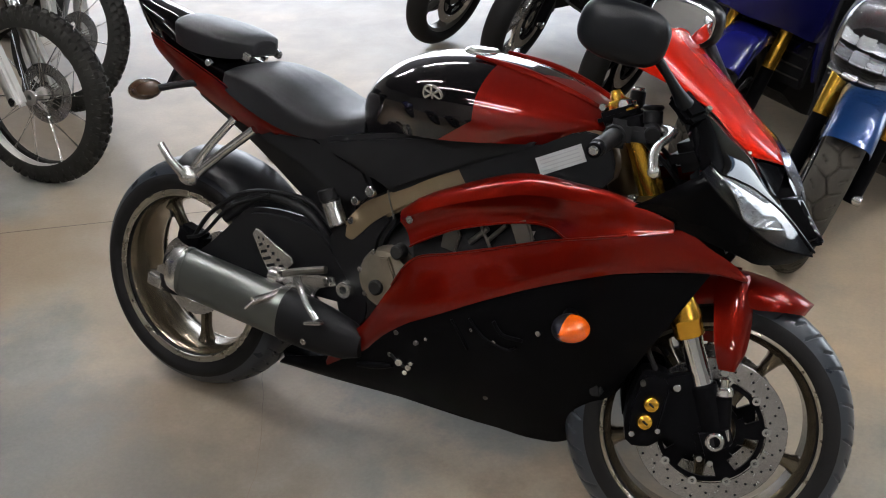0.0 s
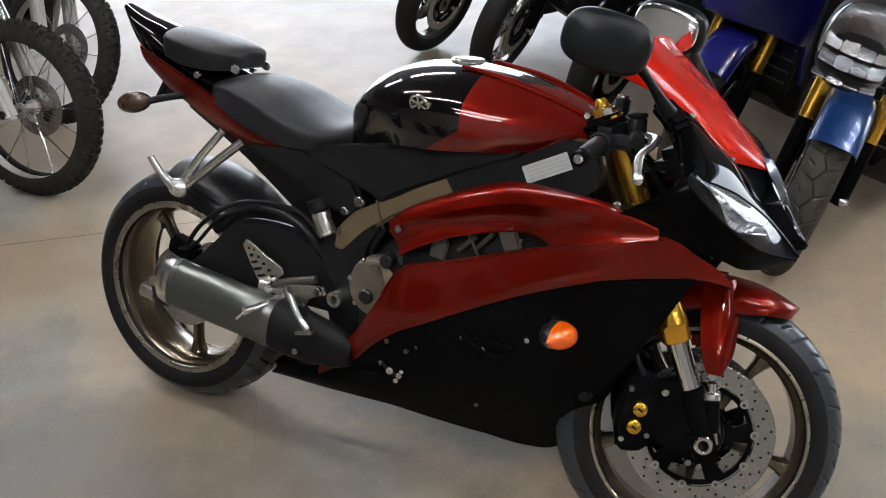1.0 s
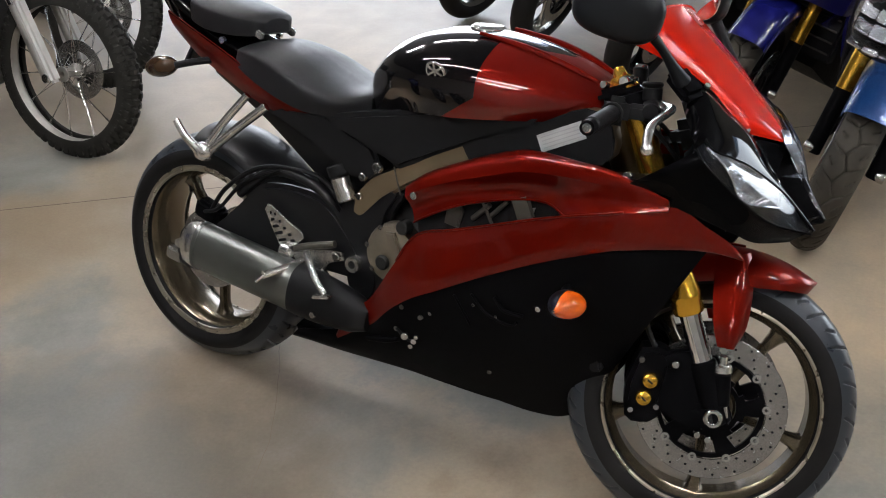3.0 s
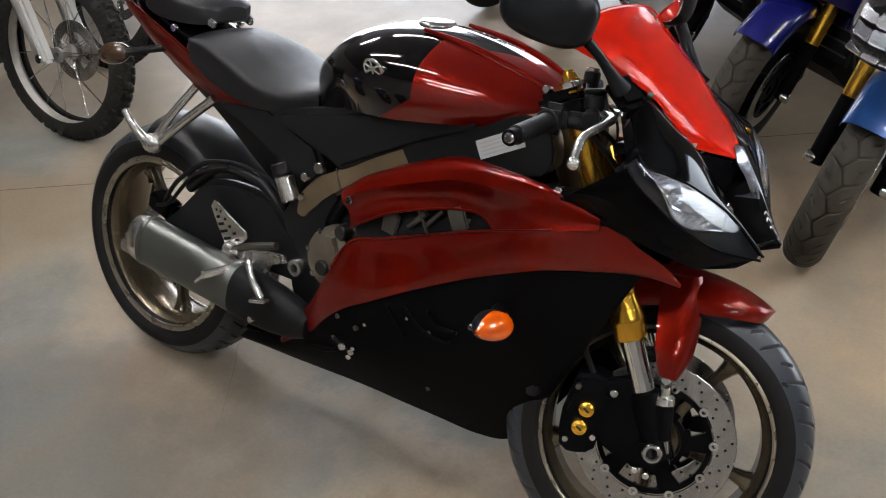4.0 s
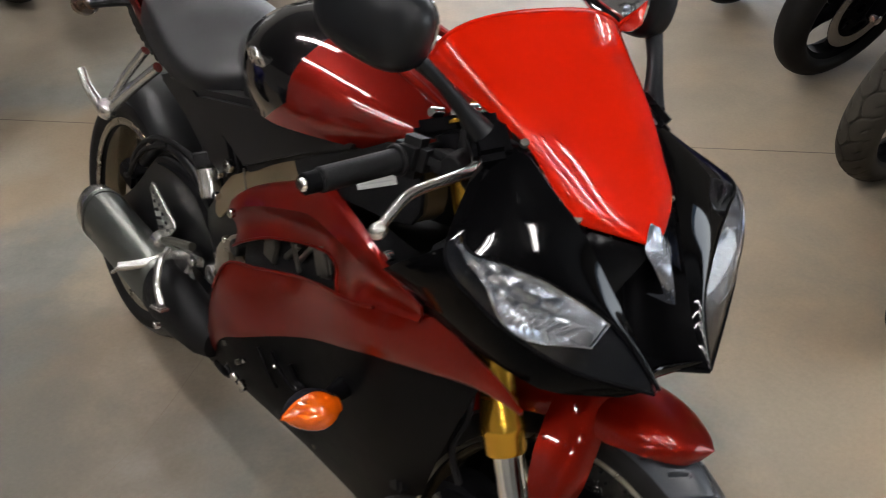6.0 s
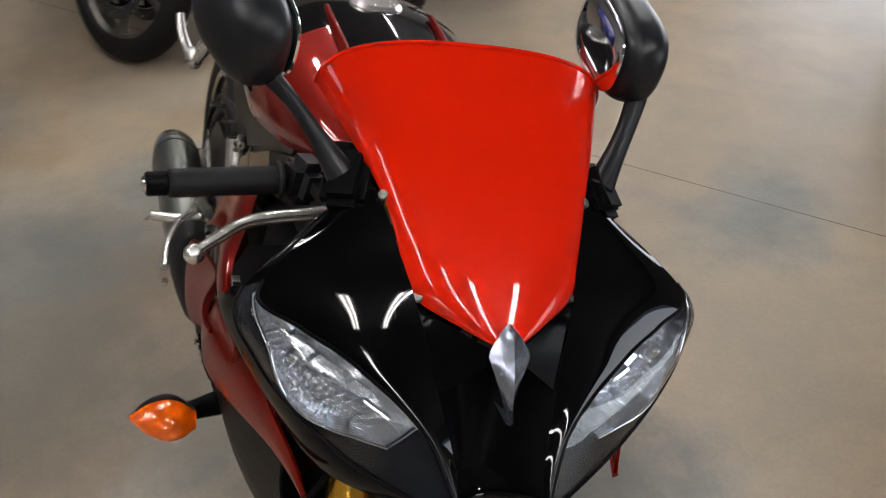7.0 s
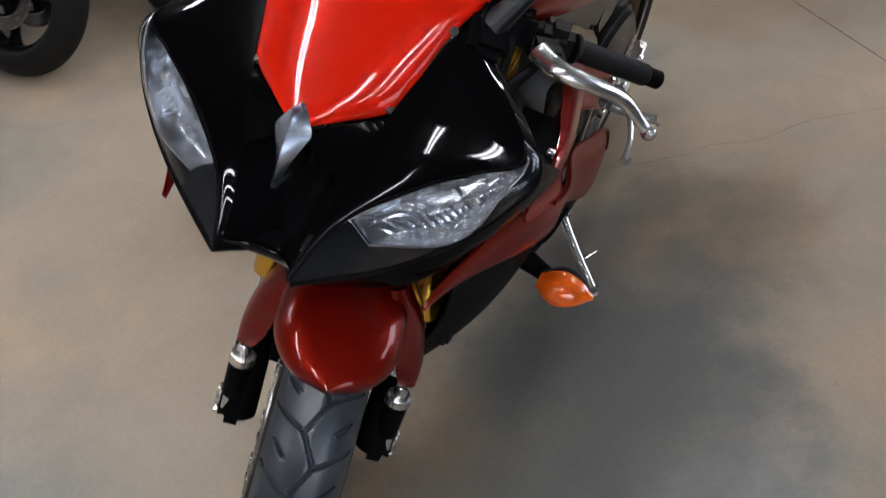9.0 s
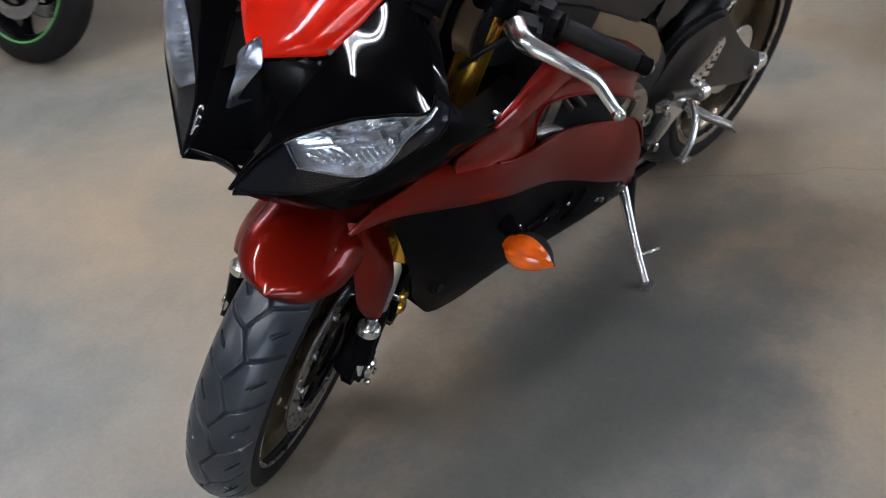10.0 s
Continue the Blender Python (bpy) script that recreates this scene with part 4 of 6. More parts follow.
for flip in (False, True):
    u = crv([(-0.120, -0.084, 0.940), (0.00, -0.102, 0.902), (0.10, -0.112, 0.868), (0.20, -0.121, 0.829), (0.30, -0.127, 0.790), (0.395, -0.124, 0.757)])
    d = crv([(-0.115, -0.055, 0.888), (-0.03, -0.070, 0.842), (0.07, -0.082, 0.802), (0.17, -0.092, 0.766), (0.28, -0.104, 0.742), (0.392, -0.112, 0.736)])
    part("tail_fairing", sheet(lambda a, b: u(a).lerp(d(a), b) + Vector((0, -0.006 * math.sin(math.pi * b), 0)), 40, 8, 0.004), RED, bike, "dark red tail side panel", flip=flip)
    part("tail_trim", tube([u(k / 8) + Vector((0, -0.002, -0.003)) for k in range(9)], 0.0022, 8, 40), BLACK_PAINT, bike, "", flip=flip)
    part("seat_bolt", rod((0.085, -0.10, 0.893), (0.085, -0.112, 0.893), 0.009, n=12), STEEL, bike, "", flip=flip)
    part("seat_latch", box((0.03, 0.014, 0.02), pose(0.16, -0.06, 0.915, 0, 20, 0), 0.004), SILVER, bike, "", flip=flip)
    # rear indicator
    stalk = part("rear_indicator", tube([(0.03, -0.085, 0.835), (0.00, -0.12, 0.828), (-0.03, -0.155, 0.818)], 0.009, 10, 12), MATTE, bike, "rear indicator on a black stalk", flip=flip)
    part("indicator_lens", blob(pose(-0.080, -0.150, 0.808, 0, -14, 12), 0.048, 0.022, 0.027), SMOKED, stalk, "smoked amber indicator lens", flip=flip)
    # passenger footrest hanger
    hang = part("footrest_hanger", tube([(0.185, -0.125, 0.775), (0.13, -0.150, 0.70), (0.085, -0.165, 0.630)], 0.010, 12, 14), SILVER, bike, "cast silver passenger footrest hanger", flip=flip)
    part("hanger_strut", tube([(0.245, -0.125, 0.757), (0.17, -0.150, 0.69), (0.100, -0.168, 0.625)], 0.0115, 12, 14), SILVER, hang, "", flip=flip)
    part("hanger_knuckle", blob(pose(0.085, -0.172, 0.622), 0.030, 0.020, 0.024), SILVER, hang, "", flip=flip)
    part("passenger_footrest", tube([(0.075, -0.180, 0.625), (0.045, -0.195, 0.66), (0.020, -0.200, 0.695)], [0.012, 0.010, 0.009], 12, 12), SILVER, hang, "folded silver footrest", flip=flip)
part("number_plate_holder", box((0.02, 0.10, 0.09), pose(-0.10, 0.02, 0.835, 0, 30, 0), 0.006), MATTE, bike, "black plate holder")
part("tail_light", blob(pose(-0.15, 0, 0.955, 0, 30, 0), 0.04, 0.05, 0.018), mat("red_lens", (0.4, 0.01, 0.01), 0.15, 0, 0.8), bike, "red tail light lens")

# rear wheel, swingarm, exhaust
rear = wheel_parts(bike, (0, 0, 0.315), "rear", 0.315, 0.178, 0.222, 0.078, disc_sides=(), label="bronze five-spoke rear wheel")
part("rear_disc", disc_bm(0.075, 0.110, -0.052, 0.005, 60), DISC, rear, "small steel rear brake disc").matrix_local = Matrix.Translation((0, 0, 0.315))
part("rear_caliper", box((0.085, 0.05, 0.05), pose(0.03, -0.085, 0.435, 0, 15, 0), 0.010), SATIN, bike, "black rear brake caliper")
part("sprocket", disc_bm(0.045, 0.092, 0.075, 0.006, 44), SILVER, rear, "steel chain sprocket").matrix_local = Matrix.Translation((0, 0, 0.315))
ARM = [(-0.055, 0.335), (0.02, 0.375), (0.12, 0.452), (0.215, 0.545), (0.262, 0.568), (0.35, 0.575), (0.445, 0.560), (0.530, 0.480), (0.555, 0.43), (0.530, 0.390), (0.44, 0.385), (0.30, 0.372), (0.15, 0.325), (0.02, 0.278), (-0.05, 0.285)]
for y0, y1 in ((-0.132, -0.098), (0.098, 0.132)):
    part("swingarm", prism(ARM, y0, y1, 0.012, 3), DARKALU, bike, "black aluminium swingarm")
    part("chain_adjuster", box((0.058, 0.040, 0.036), pose(-0.062, (y0 + y1) / 2, 0.303, 0, 8, 0), 0.006), SILVER, bike, "silver axle adjuster block")
part("rear_axle", rod((0, -0.145, 0.315), (0, 0.145, 0.315), 0.015, n=20), STEEL, bike)
part("arm_brace", tube([(0.16, -0.118, 0.52), (0.27, -0.118, 0.60), (0.40, -0.112, 0.585), (0.47, -0.105, 0.52)], 0.013, 12, 24), DARKALU, bike)
part("brake_hose", tube([(0.05, -0.105, 0.45), (0.12, -0.12, 0.53), (0.24, -0.125, 0.605), (0.40, -0.118, 0.615), (0.47, -0.11, 0.56)], 0.006, 8, 40), MATTE, bike, "black brake hose")
part("brake_hose", tube([(0.03, -0.11, 0.44), (0.10, -0.13, 0.47), (0.19, -0.135, 0.56), (0.30, -0.13, 0.61)], 0.005, 8, 40), MATTE, bike, "black brake hose")


def hugger(u, v):
    a = radians(10 + 85 * u)
    r = 0.345
    b = (v - 0.5) * math.pi * 0.95
    w = 0.104
    drop = 0.055 * (1 - math.cos(b)) * 0.9
    return Vector((0.0 + (r - drop) * math.cos(a) + 0.01, w * math.sin(b), 0.315 + (r - drop) * math.sin(a)))


part("rear_hugger", sheet(hugger, 30, 16, 0.003), DARKALU, bike, "black rear wheel hugger")
part("undertray", body_of_stations([(0.02, 0.86, 0.83, 0.80, 0.07, 0.06, 0.2), (0.20, 0.79, 0.75, 0.71, 0.08, 0.07, 0.2), (0.38, 0.74, 0.67, 0.60, 0.085, 0.08, 0.2), (0.52, 0.74, 0.62, 0.52, 0.09, 0.08, 0.2)], 20, 10), DARKALU, bike, "black undertray")
part("shock_reservoir", rod((0.475, -0.125, 0.63), (0.500, -0.125, 0.575), 0.024, n=20), SILVER, bike, "silver fluid reservoir")
part("reservoir_lid", rod((0.463, -0.125, 0.657), (0.475, -0.125, 0.63), 0.026, n=20), MATTE, bike)

# silencer: a rounded three-sided can
ax0, ax1 = Vector((0.072, -0.196, 0.392)), Vector((0.445, -0.180, 0.345))
adir = (ax1 - ax0).normalized()
aup = (Vector((0, 0, 1)) - adir * adir.z).normalized()
aside = adir.cross(aup)


def can_ring(s, scale):
    ring = []
    p = ax0.lerp(ax1, s)
    for k in range(40):
        a = 2 * math.pi * k / 40
        r = scale * (1 + 0.05 * math.cos(3 * (a - 0.5)) + 0.03 * math.cos(2 * a))
        ring.append(p + r * (math.cos(a) * aup + math.sin(a) * aside * 0.88))
    return ring


muffler = part("silencer", loft([can_ring(0.08, 0.056), can_ring(0.09, 0.060), can_ring(0.5, 0.060), can_ring(0.90, 0.060), can_ring(0.91, 0.058)]), TITAN, bike, "titanium grey silencer can")
part("end_cap", loft([can_ring(-0.03, 0.030), can_ring(-0.02, 0.046), can_ring(0.01, 0.0565), can_ring(0.085, 0.061), can_ring(0.10, 0.0605)]), SILVER, muffler, "dull silver end cap")
part("outlet", rod(ax0 + adir * -0.02 + aside * -0.02, ax0 + adir * -0.045 + aside * -0.02, 0.020, n=20), MATTE, muffler)
part("silencer_clamp", loft([can_ring(0.095, 0.062), can_ring(0.125, 0.062)]), TITAN, muffler)
part("heat_shield", loft([can_ring(0.90, 0.0615), can_ring(1.05, 0.061), can_ring(1.20, 0.056), can_ring(1.36, 0.046), can_ring(1.46, 0.030)]), MATTE, bike, "black exhaust heat shield")
part("shield_bolt", rod((0.50, -0.235, 0.322), (0.50, -0.246, 0.322), 0.008, n=12), STEEL, bike)
part("silencer_bracket", prism([(-0.005, 0.372), (0.03, 0.387), (0.07, 0.385), (0.06, 0.362), (0.02, 0.352), (-0.005, 0.356)], -0.185, -0.178, 0.002), SILVER, bike)

# rider footrests: heel plate, peg, pedal
for flip in (False, True):
    plate = prism([(0.275, 0.512), (0.284, 0.528), (0.296, 0.527), (0.345, 0.500), (0.392, 0.480), (0.398, 0.466), (0.372, 0.438), (0.345, 0.422), (0.325, 0.430), (0.300, 0.468)], -0.158, -0.151, 0.002)
    hp = part("heel_plate", plate, SILVER, bike, "silver heel plate with slots", flip=flip)
    for x, z, w in ((0.295, 0.508, 0.006), (0.309, 0.507, 0.006), (0.302, 0.492, 0.012), (0.324, 0.492, 0.008), (0.312, 0.477, 0.020), (0.340, 0.478, 0.010), (0.322, 0.462, 0.026), (0.356, 0.465, 0.012), (0.334, 0.447, 0.026), (0.366, 0.452, 0.014)):
        part("slot", box((w, 0.0085, 0.0075), pose(x, -0.1545, z, 0, -20, 0), 0.001, 1), MATTE, hp, "", flip=flip)
    br = part("footrest_bracket", prism([(0.365, 0.420), (0.395, 0.438), (0.435, 0.446), (0.470, 0.455), (0.515, 0.460), (0.520, 0.440), (0.480, 0.425), (0.465, 0.405), (0.500, 0.372), (0.525, 0.365), (0.520, 0.345), (0.485, 0.350), (0.435, 0.385), (0.395, 0.395)], -0.165, -0.148, 0.005), SILVER, bike, "cast silver footrest bracket", flip=flip)
    part("footrest", tube([(0.405, -0.165, 0.412), (0.385, -0.215, 0.398), (0.366, -0.262, 0.392)], [0.012, 0.011, 0.010], 12, 14), SILVER, br, "knurled silver footrest", flip=flip)
    part("peg_feeler", rod((0.366, -0.258, 0.392), (0.350, -0.270, 0.372), 0.004, n=8), SILVER, br, "", flip=flip)
    part("bracket_bolt", rod((0.508, -0.165, 0.449), (0.508, -0.176, 0.449), 0.011, n=14), STEEL, br, "", flip=flip)
    part("bracket_bolt", rod((0.512, -0.165, 0.357), (0.512, -0.176, 0.357), 0.011, n=14), STEEL, br, "", flip=flip)
    part("bracket_link", tube([(0.385, -0.17, 0.440), (0.43, -0.172, 0.458), (0.50, -0.168, 0.478)], 0.009, 10, 14), CASTGREY, br, "", flip=flip)
    part("cylinder", rod((0.345, -0.17, 0.428), (0.372, -0.17, 0.428), 0.019, n=18), SILVER, br, "", flip=flip)
    pedal = part("foot_lever", tube([(0.435, -0.190, 0.445), (0.470, -0.222, 0.438), (0.505, -0.242, 0.412), (0.535, -0.246, 0.385)], [0.011, 0.009, 0.008, 0.008], 10, 20, 0.7), SILVER, bike, "silver foot lever", flip=flip)
    part("lever_tip", box((0.050, 0.022, 0.008), pose(0.530, -0.248, 0.378, 0, -14, 0), 0.003), SILVER, pedal, "", flip=flip)
for p in ((0.60, -0.155, 0.352), (0.615, -0.165, 0.338), (0.63, -0.165, 0.37)):
    part("hose_clip", tube([Vector(p), Vector(p) + Vector((0.012, -0.008, 0.014)), Vector(p) + Vector((0.022, 0, -0.004))], 0.004, 8, 10), STEEL, bike)

# side stand
stand = part("side_stand", tube([(0.50, 0.115, 0.215), (0.545, 0.20, 0.13), (0.578, 0.268, 0.070)], [0.013, 0.011, 0.010], 12, 16), SILVER, bike, "silver side stand folded out")
part("stand_foot", box((0.042, 0.026, 0.010), pose(0.582, 0.274, 0.067, 13, 0, 12), 0.004), SILVER, stand)
part("stand_tang", rod((0.555, 0.225, 0.105), (0.500, 0.245, 0.105), 0.005, n=8), SILVER, stand)
part("stand_spring", tube([(0.48, 0.125, 0.235), (0.50, 0.15, 0.17), (0.52, 0.175, 0.14)], 0.009, 10, 12), MATTE, stand)
part("stand_bracket", box((0.06, 0.04, 0.10), pose(0.495, 0.105, 0.235, 0, 10, 0), 0.008), CASTGREY, bike)

# low bolts on the belly, and the shiny drain fittings on the engine's right side
for x, z in ((0.724, 0.396), (0.775, 0.385), (0.70, 0.33), (0.92, 0.27)):
    y = belly_y(x, z)
    for s in (-1, 1):
        part("belly_bolt", rod((x, s * (y - 0.006), z), (x, s * (y + 0.005), z), 0.0055, n=12), CASTGREY, bike)
for x, z, r in ((0.72, 0.318, 0.009), (0.742, 0.310, 0.007), (0.73, 0.292, 0.006), (0.752, 0.325, 0.005)):
    y = belly_y(x, z)
    part("drain_fitting", rod((x, -y + 0.008, z), (x + 0.006, -y - 0.010, z), r, n=12), SILVER, bike)
part("drain_bracket", tube([(0.705, -belly_y(0.705, 0.335) - 0.004, 0.335), (0.725, -belly_y(0.725, 0.315) - 0.006, 0.315), (0.745, -belly_y(0.745, 0.305) - 0.004, 0.305)], 0.0035, 8, 16), MATTE, bike)
part("belly_duct", tube([(0.60, -belly_y(0.60, 0.27) - 0.002, 0.268), (0.66, -belly_y(0.66, 0.285) - 0.004, 0.285), (0.70, -belly_y(0.70, 0.30) - 0.002, 0.298)], [0.007, 0.009, 0.005], 10, 18), SATIN, bike)

# nose, lamps, screen
IN = [(1.262, 0.128, 0.975), (1.300, 0.119, 0.966), (1.345, 0.103, 0.928), (1.388, 0.089, 0.891), (1.438, 0.069, 0.826), (1.489, 0.050, 0.762), (1.522, 0.046, 0.728)]
MID = [(1.262, 0.138, 0.962), (1.302, 0.182, 0.940), (1.358, 0.248, 0.890), (1.390, 0.206, 0.868), (1.418, 0.156, 0.845), (1.470, 0.082, 0.790), (1.525, 0.050, 0.725)]
OUT = [(1.260, 0.145, 0.950), (1.294, 0.199, 0.922), (1.350, 0.267, 0.874), (1.392, 0.246, 0.828), (1.430, 0.204, 0.787), (1.470, 0.142, 0.748), (1.523, 0.053, 0.721)]


def on_side(pts):
    return crv([(x, -y, z) for x, y, z in pts])


cin, cmid, cout = on_side(IN), on_side(MID), on_side(OUT)


def cowl(u, v):
    p = cin(u).lerp(cmid(u), v)
    b = 0.004 * math.sin(math.pi * v) * (1 - 0.5 * u)
    return p + Vector((b, -0.2 * b, b))


def lens(u, v):
    s = 0.30 + 0.69 * u
    p = cmid(s).lerp(cout(s), v)
    b = 0.014 * math.sin(math.pi * v) * math.sin(math.pi * min(1, u * 1.1 + 0.05))
    return p + Vector((b, -b * 0.5, 0))


def corner(u, v):
    s = 0.30 * u
    return cmid(s).lerp(cout(s), v)


BOWL_EDGE = crv([(0.13, 0, 0), (0.36, 0, 0), (0.61, 0, 0), (0.86, 0, 0), (0.95, 0, 0), (0.76, 0, 0), (0.48, 0, 0)])


def bowl_low(u):
    """How far down the lens the reflector reaches, along its length (0..1)."""
    return BOWL_EDGE(u).x


def lamp_back(u, v):
    """The fluted reflector bowl behind the upper part of the lens, stepped above and prismatic below."""
    uu = 0.06 + 0.69 * u
    p = lens(uu, 0.03 + (bowl_low(u) - 0.03) * v)
    rim = max(0.0, min(1.0, 8 * u, 8 * (1 - u), 6 * v, 6 * (1 - v)))
    d = 0.036 * rim ** 0.5
    if v < 0.48:
        d += 0.0085 * ((int(u * 11 + v) + int(v * 5)) % 2) * rim
    else:
        d += 0.0050 * abs(((u + 0.10 * v) * 24) % 1.0 * 2 - 1) * rim
    return p + Vector((-0.004 - d, 0, -0.2 * d))


def lamp_dark(u, v):
    """The black inner surround that fills the rest of the lamp."""
    return lens(u, v) + Vector((-0.006, 0, -0.002))


def side_black(u, v):
    """From the lamp's outer edge down to the red fairing's front edge."""
    p = cout(0.31 + 0.66 * u)
    q = crv([(1.225, -0.258, 0.795), (1.27, -0.250, 0.785), (1.315, -0.238, 0.765), (1.37, -0.215, 0.745), (1.415, -0.188, 0.726), (1.445, -0.150, 0.708), (1.488, -0.075, 0.702)])(u)
    m = p.lerp(q, v)
    return m + Vector((0, -0.012 * math.sin(math.pi * v) * (1 - u), 0))


def chin(u, v):
    p = cin(0.55 + 0.45 * u)
    q = crv([(1.385, 0, 0.835), (1.415, 0, 0.75), (1.440, 0, 0.680)])(u)
    return p.lerp(q, v) + Vector((-0.03 * math.sin(math.pi * v), 0, 0))


def chin_under(u, v):
    p = cout(0.70 + 0.30 * u)
    q = crv([(1.37, 0, 0.72), (1.42, 0, 0.705), (1.46, 0, 0.706)])(u)
    return p.lerp(q, v)


def teardrop(a0, a1, grow):
    """A slice of the indicator's drop shape, which points outward, between two angles round its axis."""
    size = crv([(0.013, 0, 0), (0.025, 0, 0), (0.030, 0, 0), (0.027, 0, 0), (0.018, 0, 0), (0.003, 0, 0)])

    def f(u, v):
        r = size(u).x * grow
        a = radians(a0 + (a1 - a0) * v)
        p = Vector((1.158 + 1.15 * r * math.cos(a) - 0.012 * u, -0.262 - 0.082 * u, 0.550 + 0.90 * r * math.sin(a) - 0.004 * u))
        return p

    return sheet(f, 22, 26, 0.0015)


for flip in (False, True):
    nose = part("nose_cowl", sheet(cowl, 60, 16, 0.003), BLACK_PAINT, bike, "glossy black nose cowl", flip=flip)
    part("cowl_corner", sheet(corner, 16, 10, 0.003), BLACK_PAINT, nose, "", flip=flip)
    part("cowl_side", sheet(side_black, 44, 16, 0.003), DEEP_BLACK, nose, "glossy black side of the nose", flip=flip)
    part("intake_wall", sheet(chin, 24, 12, 0.002), SATIN, nose, "", flip=flip)
    part("chin", sheet(chin_under, 20, 10, 0.003), SATIN, nose, "", flip=flip)
    lamp = part("headlight", sheet(lamp_back, 230, 42, 0.0), REFLECTOR, bike, "clear slanted headlight with chrome reflector", flip=flip, sharp=20)
    glass_part = part("lens", sheet(lens, 56, 16, 0.0025), LENS, lamp, "clear headlight lens", flip=flip)
    glass_part.visible_shadow = False
    part("lamp_rim", tube([lens(k / 30, 0) for k in range(31)], 0.0020, 8, 60), SATIN, lamp, "", flip=flip)
    part("lamp_rim", tube([lens(k / 30, 1) for k in range(31)], 0.0020, 8, 60), SATIN, lamp, "", flip=flip)
    part("lamp_bulb", blob(Matrix.Translation(lamp_back(0.45, 0.5).lerp(lens(0.45, 0.5), 0.35)), 0.008, 0.008, 0.008), STEEL, lamp, "", flip=flip)
    part("lamp_mask", sheet(lambda u, v: lamp_dark(0.742 + 0.25 * u, v), 16, 14, 0.001), LINER, lamp, "black lamp surround", flip=flip)
    part("lamp_mask", sheet(lambda u, v: lamp_dark(0.06 + 0.69 * u, bowl_low(u) - 0.02 + (1.01 - bowl_low(u)) * v), 44, 12, 0.001), LINER, lamp, "black lamp surround", flip=flip)
    part("lamp_mask", sheet(lambda u, v: lamp_dark(0.005 + 0.06 * u, v), 6, 14, 0.001), LINER, lamp, "black lamp surround", flip=flip)
    part("lamp_housing", sheet(lambda u, v: lens(u, v) + Vector((-0.055 * math.sin(math.pi * min(0.97, max(0.03, u))) ** 0.4, 0, -0.012)), 24, 12, 0.002), SATIN, lamp, "black lamp housing", flip=flip)
    part("reflector_rim", tube([lamp_back(1 - k / 10, 1) for k in range(10)] + [lamp_back(0, 1 - k / 6) for k in range(6)] + [lamp_back(k / 10, 0) for k in range(11)], 0.0020, 8, 90), REFLECTOR, lamp, "", flip=flip)
    # screen screws
    for p in ((1.300, -0.119, 0.974), (1.379, -0.088, 0.900)):
        w = Vector((0.45, -0.55, 0.70)).normalized()
        part("screen_screw", rod(Vector(p) - w * 0.006, Vector(p) + w * 0.0015, 0.0058, n=14), CASTGREY, bike, "", flip=flip)
    # mirror
    stem = part("mirror", tube([(1.264, -0.158, 0.978), (1.250, -0.180, 1.005), (1.235, -0.205, 1.035), (1.222, -0.232, 1.060)] if not flip else [(1.268, -0.150, 0.976), (1.246, -0.170, 1.005), (1.222, -0.190, 1.036), (1.198, -0.206, 1.064)], [0.017, 0.011, 0.0085, 0.010] if not flip else [0.018, 0.013, 0.0115, 0.013], 14, 20), MIRROR_SHELL, bike, "black fairing mirror on a stem", flip=flip)
    part("mirror_foot", box((0.07, 0.05, 0.03), pose(1.268, -0.150, 0.972, 20, 35, -20), 0.010), SATIN, stem, "", flip=flip)
    mm = pose(1.163, -0.262, 1.102, 0, 12, 16) if not flip else pose(1.146, -0.198, 1.110, 0, 10, 4)
    part("mirror_housing", blob(mm, 0.082, 0.036, 0.054, 24, 0.72), MIRROR_SHELL, stem, "dark grey mirror housing", flip=flip)
    part("mirror_glass", blob(mm @ pose(0, 0.032, 0), 0.073, 0.006, 0.045, 20, 0.72), CHROME, stem, "mirror glass", flip=flip)
    # front indicator
    y = half_width(1.14, 0.545)
    st = part("front_indicator", tube([(1.125, -y + 0.01, 0.548), (1.138, -y - 0.03, 0.546), (1.148, -y - 0.06, 0.545)], [0.017, 0.013, 0.016], 12, 12), SATIN, bike, "front indicator on a short black stalk", flip=flip)
    part("indicator_lens", teardrop(-112, 112, 1.0), ORANGE, st, "bright amber indicator lens", flip=flip)
    part("indicator_shell", teardrop(100, 260, 1.05), MIRROR_SHELL, st, "dark grey back shell", flip=flip)

CENTRE = crv([(1.438, 0, 0.874), (1.402, 0, 0.908), (1.340, 0, 0.962), (1.275, 0, 1.017), (1.175, 0, 1.099)])
EDGE = crv([(1.438, 0.005, 0.872), (1.409, 0.048, 0.883), (1.378, 0.089, 0.896), (1.349, 0.102, 0.924), (1.301, 0.118, 0.971), (1.234, 0.146, 1.006), (1.164, 0.173, 1.036)])


def screen(u, v):
    a = (v - 0.5) * 2
    c, e = CENTRE(u), EDGE(u)
    k = abs(a)
    w = k ** 2.295
    p = c.lerp(Vector((e.x, 0, e.z)), w)
    return Vector((p.x, math.copysign(e.y * math.sin(k * math.pi / 2) ** 0.92, a), p.z))


